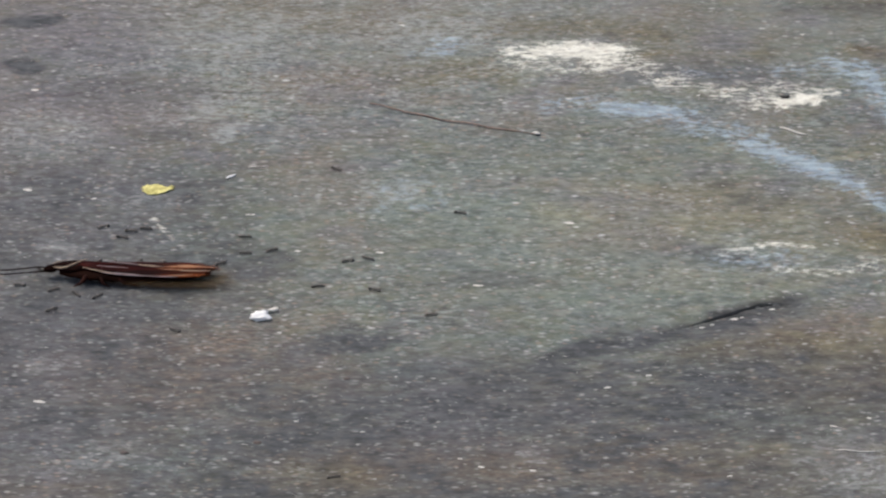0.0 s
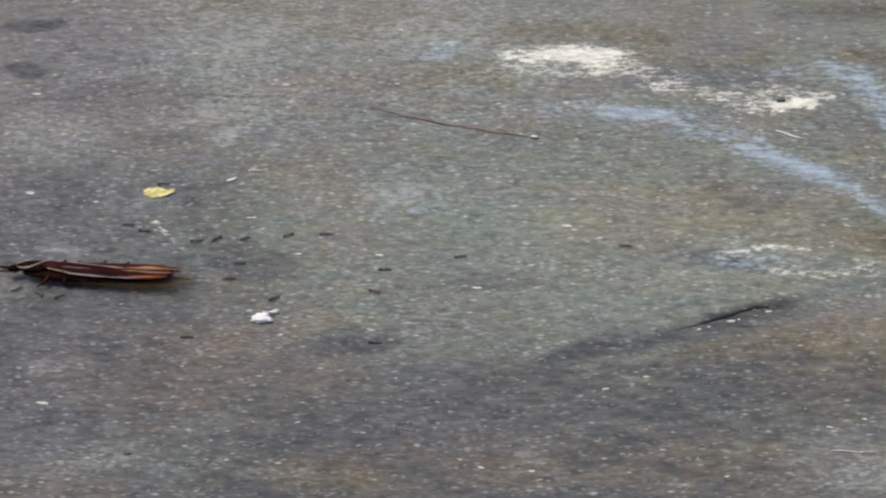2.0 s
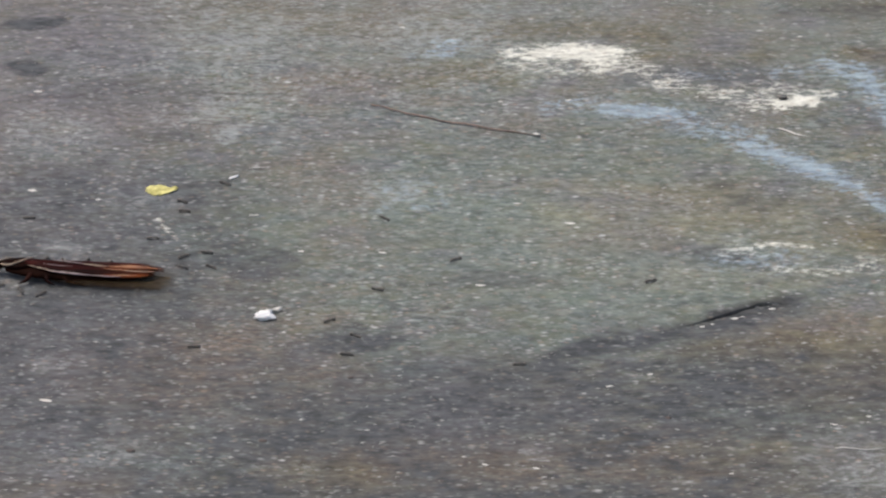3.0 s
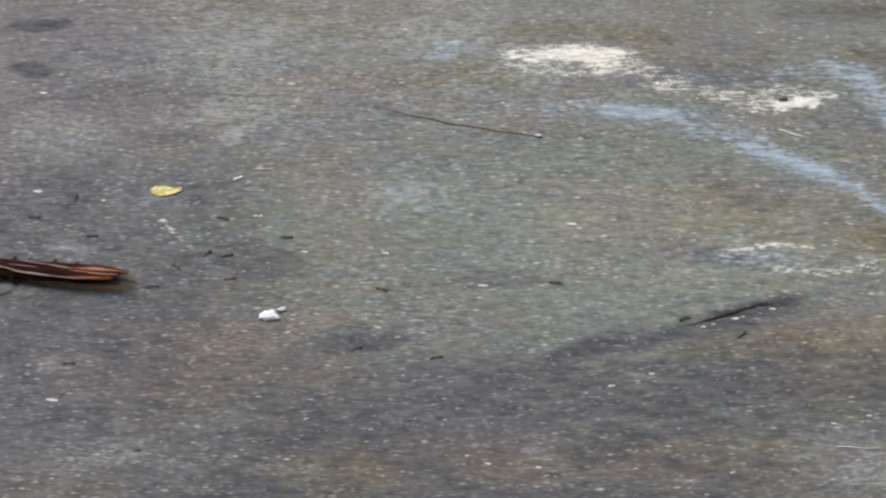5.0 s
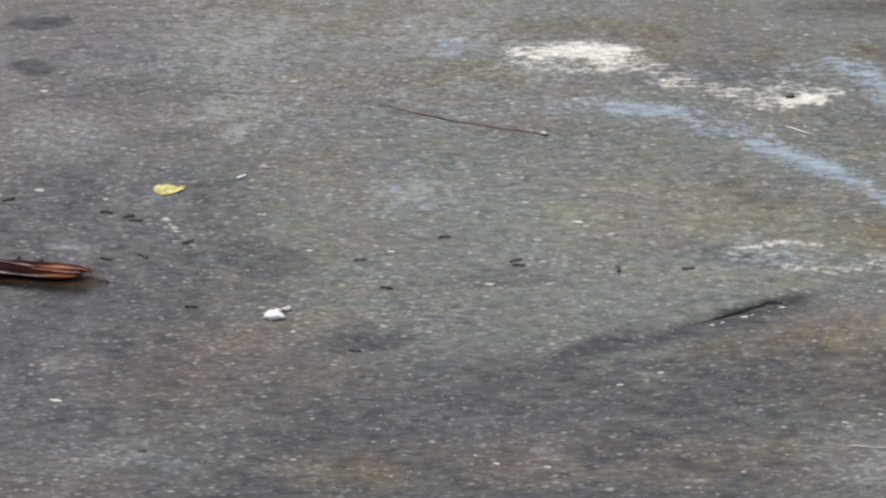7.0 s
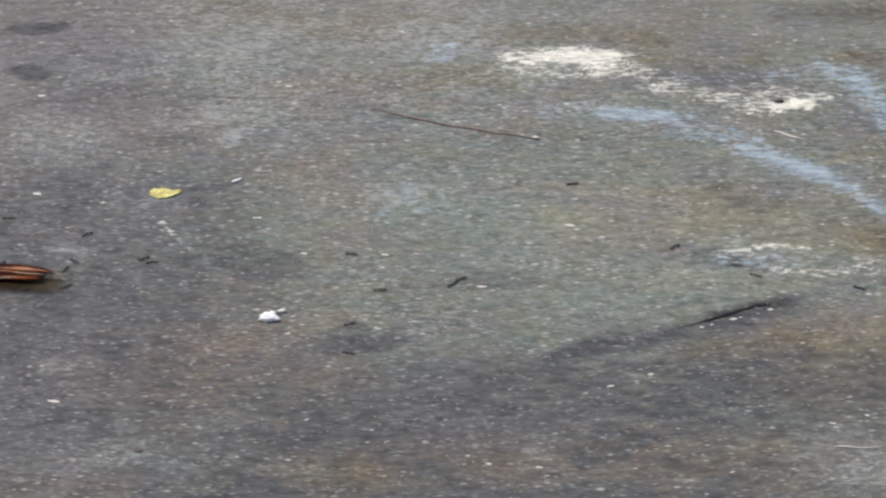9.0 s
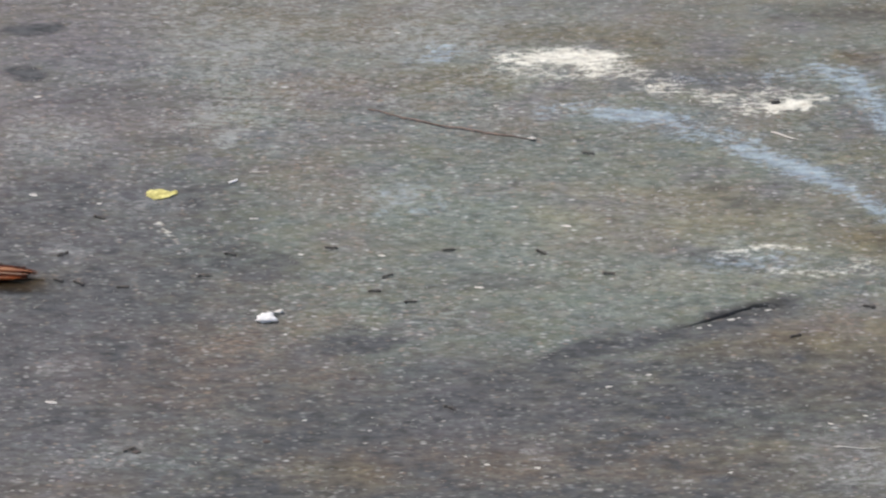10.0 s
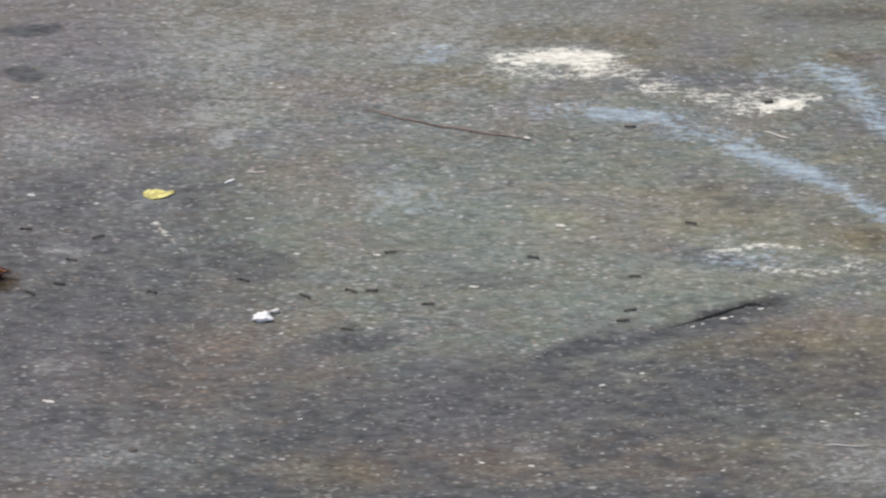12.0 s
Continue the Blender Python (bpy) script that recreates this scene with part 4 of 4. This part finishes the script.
def motions():
    # tail tip of the carcass as the ants drag it
    drag = [(0, -49.2, -12.0, 0), (0.5, -51.0, -12.2, -0.3), (1, -53.2, -12.1, -0.6), (1.5, -55.2, -11.7, -1), (2, -57.8, -11.8, -1.4), (2.5, -59.9, -12.1, -2.2), (3, -62.2, -12.4, -2.8),
            (5, -71.0, -13.3, -5.5), (5.5, -72.9, -13.1, -5.5), (6, -74.7, -13.0, -5.5), (6.5, -77.0, -12.9, -5.5), (7, -79.5, -12.8, -5.5), (9, -87.2, -12.4, -5.5), (9.5, -88.5, -12.2, -5.5),
            (10, -90.2, -12.0, -5.5), (10.5, -91.6, -12.1, -5.5), (11, -92.9, -12.0, -5.5), (11.5, -94.2, -11.8, -5.5), (12, -95.4, -11.8, -5.5)]
    carry = [(t, pose(x * MM, y * MM, 0.0008, 0, 0, turn) @ pose(-0.017, 0, 0)) for t, x, y, turn in drag]
    walk(ROACH, carry)
    grips = ((-12.0, 5.6, -60), (-7.5, 6.2, -125), (-3.0, 6.0, -50), (1.6, 6.2, -110), (6.4, 5.8, -130), (10.8, 5.2, -50), (14.6, 4.4, -140), (-19.0, 3.4, -20), (-23.5, -2.6, 165),
             (-16.0, -4.2, 30), (-11.0, -5.8, 125), (-6.4, -6.6, 40), (19.4, 0.8, 175), (17.6, -3.0, 150))
    for one, (x, y, turn) in zip(carriers, grips):
        rows = []
        for t, m in carry:
            sway = 5.0 * math.sin(t * 3.1 + x)
            at = m @ pose(x * MM, y * MM, 0, 0, 0, turn + sway)
            at.translation.z = (level(at.translation.x / MM, at.translation.y / MM) + 0.02) * MM
            rows.append((t, at))
        walk(one, rows)
    gaits = []
    gaits.append(trail([(0, -13.5, -16.2), (0.5, -13.7, -15.9), (1, -13.5, -16.2), (1.5, -13.6, -15.8), (2, -13.6, -16), (2.5, -13.4, -16.1), (3, -13.5, -16.1), (5, -13.3, -16), (5.5, -13.5, -16.1), (6, -13.3, -16.1), (6.5, -13.8, -16), (7, -13.7, -15.8), (9, -13.6, -15.7), (9.5, -14.2, -15.8), (10, -14.2, -15.8), (10.5, -14.1, -16.2), (11, -13.8, -15.9), (11.5, -14, -15.9), (12, -13.7, -15.9)]))
    gaits.append(trail([(0, -73.5, 8), (0.5, -75.3, 6.5), (1, -78.2, 8.2), (1.5, -75.7, 10.2), (2.5, -55.7, 8.1), (3, -57.7, 18.8), (5, -82.9, 20.3), (5.5, -80.3, 9.6), (6, -80.1, 12.8), (6.5, -78.8, 13.8), (7, -76.1, 14.1), (9.5, -80.3, 4.1), (10, -83.2, -1.2), (10.5, -87.4, -6.6), (11, -83.4, 0.1), (11.5, -77, -2), (12, -75.3, 5.6)]))
    gaits.append(trail([(0, -69.1, 4.1), (0.5, -69, 6.2), (1, -70.8, 14.1), (2, -62.1, 26.9), (2.5, -51.2, 27.8), (5, -49.2, 12.4), (5.5, -55.8, 17.6), (6, -63.6, 14.2), (6.5, -65.5, 13.3), (7, -71.1, 12.4), (9.5, -15.3, -2.4), (10, -23.9, 1.3), (10.5, -40.8, 2.5), (11, -53, -4.4), (11.5, -36.1, -20.5), (12, -42, -11.4)]))
    gaits.append(trail([(0, -67.4, 6.6), (0.5, -66.8, 7.6), (1.5, -62.7, -30.7), (2, -53.1, -32.7), (2.5, -47.3, -34.9), (3, -51.9, -37.3), (5, -63.2, -14.9), (5.5, -69.5, -16.1), (6, -68.7, -16.1), (6.5, -68.7, -16), (7, -75, -13.1), (9, -82.3, -14.2), (9.5, -82.7, -28.8), (10, -83.4, -11.5), (10.5, -83.9, -14.1), (11, -83.4, -23.3), (11.5, -84.9, -30.3), (12, -88.7, -16.4)]))
    gaits.append(trail([(0, -64.2, 7.6), (0.5, -64.4, 7.8), (1.5, -31.7, 1.8), (2, -32.9, 6.1), (3, -17.9, -33.2), (5, -18.4, -38.2), (5.5, -19.1, -39.6), (6, -19.5, -39.5), (6.5, -19.5, -39.4), (9, -20.1, -39.3), (9.5, -9, -45.7), (10.5, 11.3, -66.8), (11.5, 24.4, -33.9), (12, 40.7, -27.5)]))
    gaits.append(trail([(0, -23.1, 31.2), (0.5, -22.3, 23.4), (1, -25.7, 14.4), (1.5, -27.6, 1.1), (2, -35.1, -18.7), (2.5, -40.8, -29.1), (3, -19.6, -40.2), (5.5, 0.7, -39), (7, 14.5, -5.6), (9, 51.7, 1), (9.5, 33.9, -6.7), (10.5, 48.6, -10.2), (11.5, 68, -10.4), (12, 44.3, -10.8)]))
    gaits.append(trail([(0, -42.3, 4.4), (0.5, -53.6, 3.8), (1, -61.6, 3.2), (2, -68.7, 10.1), (3, -91.3, 11.7), (5, -91.6, 12.2), (5.5, -91.6, 12.4), (6.5, -97.3, 19.1), (9, -97.2, 12.6), (10, -76.2, 13.7), (11, -93.2, 9.4), (11.5, -91.7, 8.9), (12, -91.7, 8.9)]))
    gaits.append(trail([(0, -41.8, -1.8), (0.5, -52.4, -1), (1, -54.3, 3.7), (1.5, -53.5, 3.6), (2, -53.2, 3.8), (2.5, -53.2, 4), (3, -63.3, 3.8), (5, -78, 4.7), (5.5, -89, 4.7), (6, -99.4, 9.9), (7, -74.8, -4.4), (9, -82.9, -7.6), (9.5, -80.2, -8.8), (10, -78.9, -12.4), (10.5, -80.2, -13.2), (11, -81.1, -13.1), (11.5, -80.6, -12.9), (12, -80.6, -3.6)]))
    gaits.append(trail([(0, -36.1, -0.8), (0.5, -39.7, -3.9), (1, -45, 2.1), (1.5, -38.1, 7.9), (2.5, -13.1, 5.3), (3, -12.3, 11.7), (5, -34.7, 4.5), (5.5, -42.3, 6.5), (6, -50.8, 7.2), (6.5, -59.3, 9.8), (7, -69.3, 10.8), (9, -81.1, -4.4), (9.5, -75.9, -10.8), (10, -69.2, -14), (10.5, -56.5, -10.8), (11, -60, -4.9), (11.5, -73.1, -15.7), (12, -82.6, -12.9)]))
    gaits.append(trail([(0, -19.5, -5.1), (0.5, -24.6, -7.4), (1, -29.7, -5.9), (1.5, -36, -4.6), (2, -43.3, -4.8), (2.5, -48.6, -2.7), (3, -51.1, -1.7), (5, -47.6, -2.7), (5.5, -53.3, -6.2), (6, -61.5, -4.6), (6.5, -67.3, 1), (7, -66.9, -3.3), (9, -65.9, -3.1), (9.5, -73.1, -14.9), (10, -51.6, -9.4), (10.5, -42.7, -7.7), (11, -47.1, -16.8), (11.5, -31.9, -25.4), (12, -19, -30.5)]))
    gaits.append(trail([(0, -15.1, -4.2), (0.5, -27.9, 7.9), (1, -45.3, 9.3), (2, -48.7, 4.7), (2.5, -52.5, -2), (3, -49.9, -7.2), (5, -46.5, -11.8), (6, -17.1, 8.4), (6.5, -6.5, 2.6), (9, 29.9, 27), (9.5, 41.2, 34), (10.5, 25.6, 45.7), (12, 46.6, 51.8)]))
    gaits.append(trail([(0, -25.7, -14.9), (0.5, -24.9, -14.8), (1, -29, -18.6), (2, 5.1, -2.6), (3, 3.5, -4.6), (6, 32.6, -16.5), (6.5, 34.6, -15.2), (7, 52, -8.6), (9, 91.2, -15.1), (9.5, 93.5, -23.3), (11, 86.3, -9.1), (12, 58.1, 10.6)]))
    gaits.append(trail([(0, -1.3, -25.5), (0.5, 19.7, -16.3), (1, 31.4, -3.9), (1.5, 19.1, 4.7), (2, 41.3, 1.8), (2.5, 59.8, -1.9), (3, 45.6, -12.9), (5, 63.8, -33), (6, 48.9, -12.2), (6.5, 39.2, -11.9), (7, 36.6, -9), (9, 68.9, -10.1), (10, 76.1, -33.1), (10.5, 60.4, -39.5), (11, 38.8, -40), (11.5, 29.6, -32.6), (12, 42.6, -23.6)]))
    gaits.append(trail([(0, -82, -23.6), (0.5, -77.1, -17.5), (1, -70.7, -20.4), (1.5, -70.6, -26.2), (2.5, -56.3, -3.3), (3, -56.1, -3.3), (5, -52.1, -1.8), (5.5, -55.3, -8), (6, -60.7, -8), (6.5, -61.5, -4.8), (7, -57.4, 2.4), (9, -64.1, -4.5), (9.5, -53.8, 0.5), (10, -46.2, -1.1), (10.5, -39.9, -6.9), (11, -37.8, -8.8), (11.5, -30.7, -15.2), (12, -28.4, -18)]))
    gaits.append(trail([(0, -55.3, -30.7), (0.5, -58.3, -24.6), (1, -48.7, -13.2), (1.5, -44, -10.6), (2, -45.2, -10.9), (2.5, -52.3, -11.4), (3, -56.1, -7.6), (5, -58.6, -7), (5.5, -57.1, -6.2), (6, -55.9, -0.2), (6.5, -36.2, -9.4), (7, -19.4, -5), (9, 2.1, -13.8), (9.5, -6.5, -19.6), (10, -6.3, -19.9), (10.5, -6.5, -19.8), (11, -6.2, -20.1), (11.5, -19.9, -12.5), (12, -18.4, -16.1)]))
    gaits.append(trail([(0, 4.8, 13.7), (0.5, 3.5, 2.5), (1.5, -13, -7.2), (2, -11.5, -7.5), (2.5, -11.1, -9.5), (3, -23.6, -27.9), (5.5, -83.6, -42.7), (6.5, -61.7, -23.3), (9, -20, -28.5), (10, -11.3, -10), (10.5, -9.5, -9.9), (11, 9.6, -12.9), (11.5, -1.5, -20.4), (12, -1.4, -21.2)]))
    gaits.append(trail([(0, -20.3, -81.4), (2, -13.1, -34.8), (2.5, 8.9, -43.4), (5.5, 52.6, -23.7), (6, 41.8, -18.5), (6.5, 34.7, -12.6), (7, 15.1, -7.4), (9, 4, -11.7), (9.5, 12.2, 2.4), (10, 2.2, 0.3), (11, -33.7, -8.2), (11.5, -19, -4.1), (12, -9.7, -0.7)]))
    gaits.append(trail([(0, -47, -6), (1, -45, -3), (2.5, -45, 9), (3, -57, 15), (5, -112, 25), (7, -119, 20), (9, -119, -12), (12, -116, -7)]))
    gaits.append(trail([(0, -13, -97), (1, -9, -65), (2, -23, -109), (5, 57, -112), (7, 108, -55), (9, 65, -6), (9.5, 28, 2), (10.5, 28, -6), (12, 22, -3)]))
    gaits.append(trail([(0, -104, -66), (5, -104, -74), (9, -81, -103), (10, -64, -73), (11, -56, -41), (11.5, -60, -28), (12, -62, -16)]))
    for k, one in enumerate(ants):
        walk(one, gaits[k])
        step_legs(one, gaits[k], k)


motions()
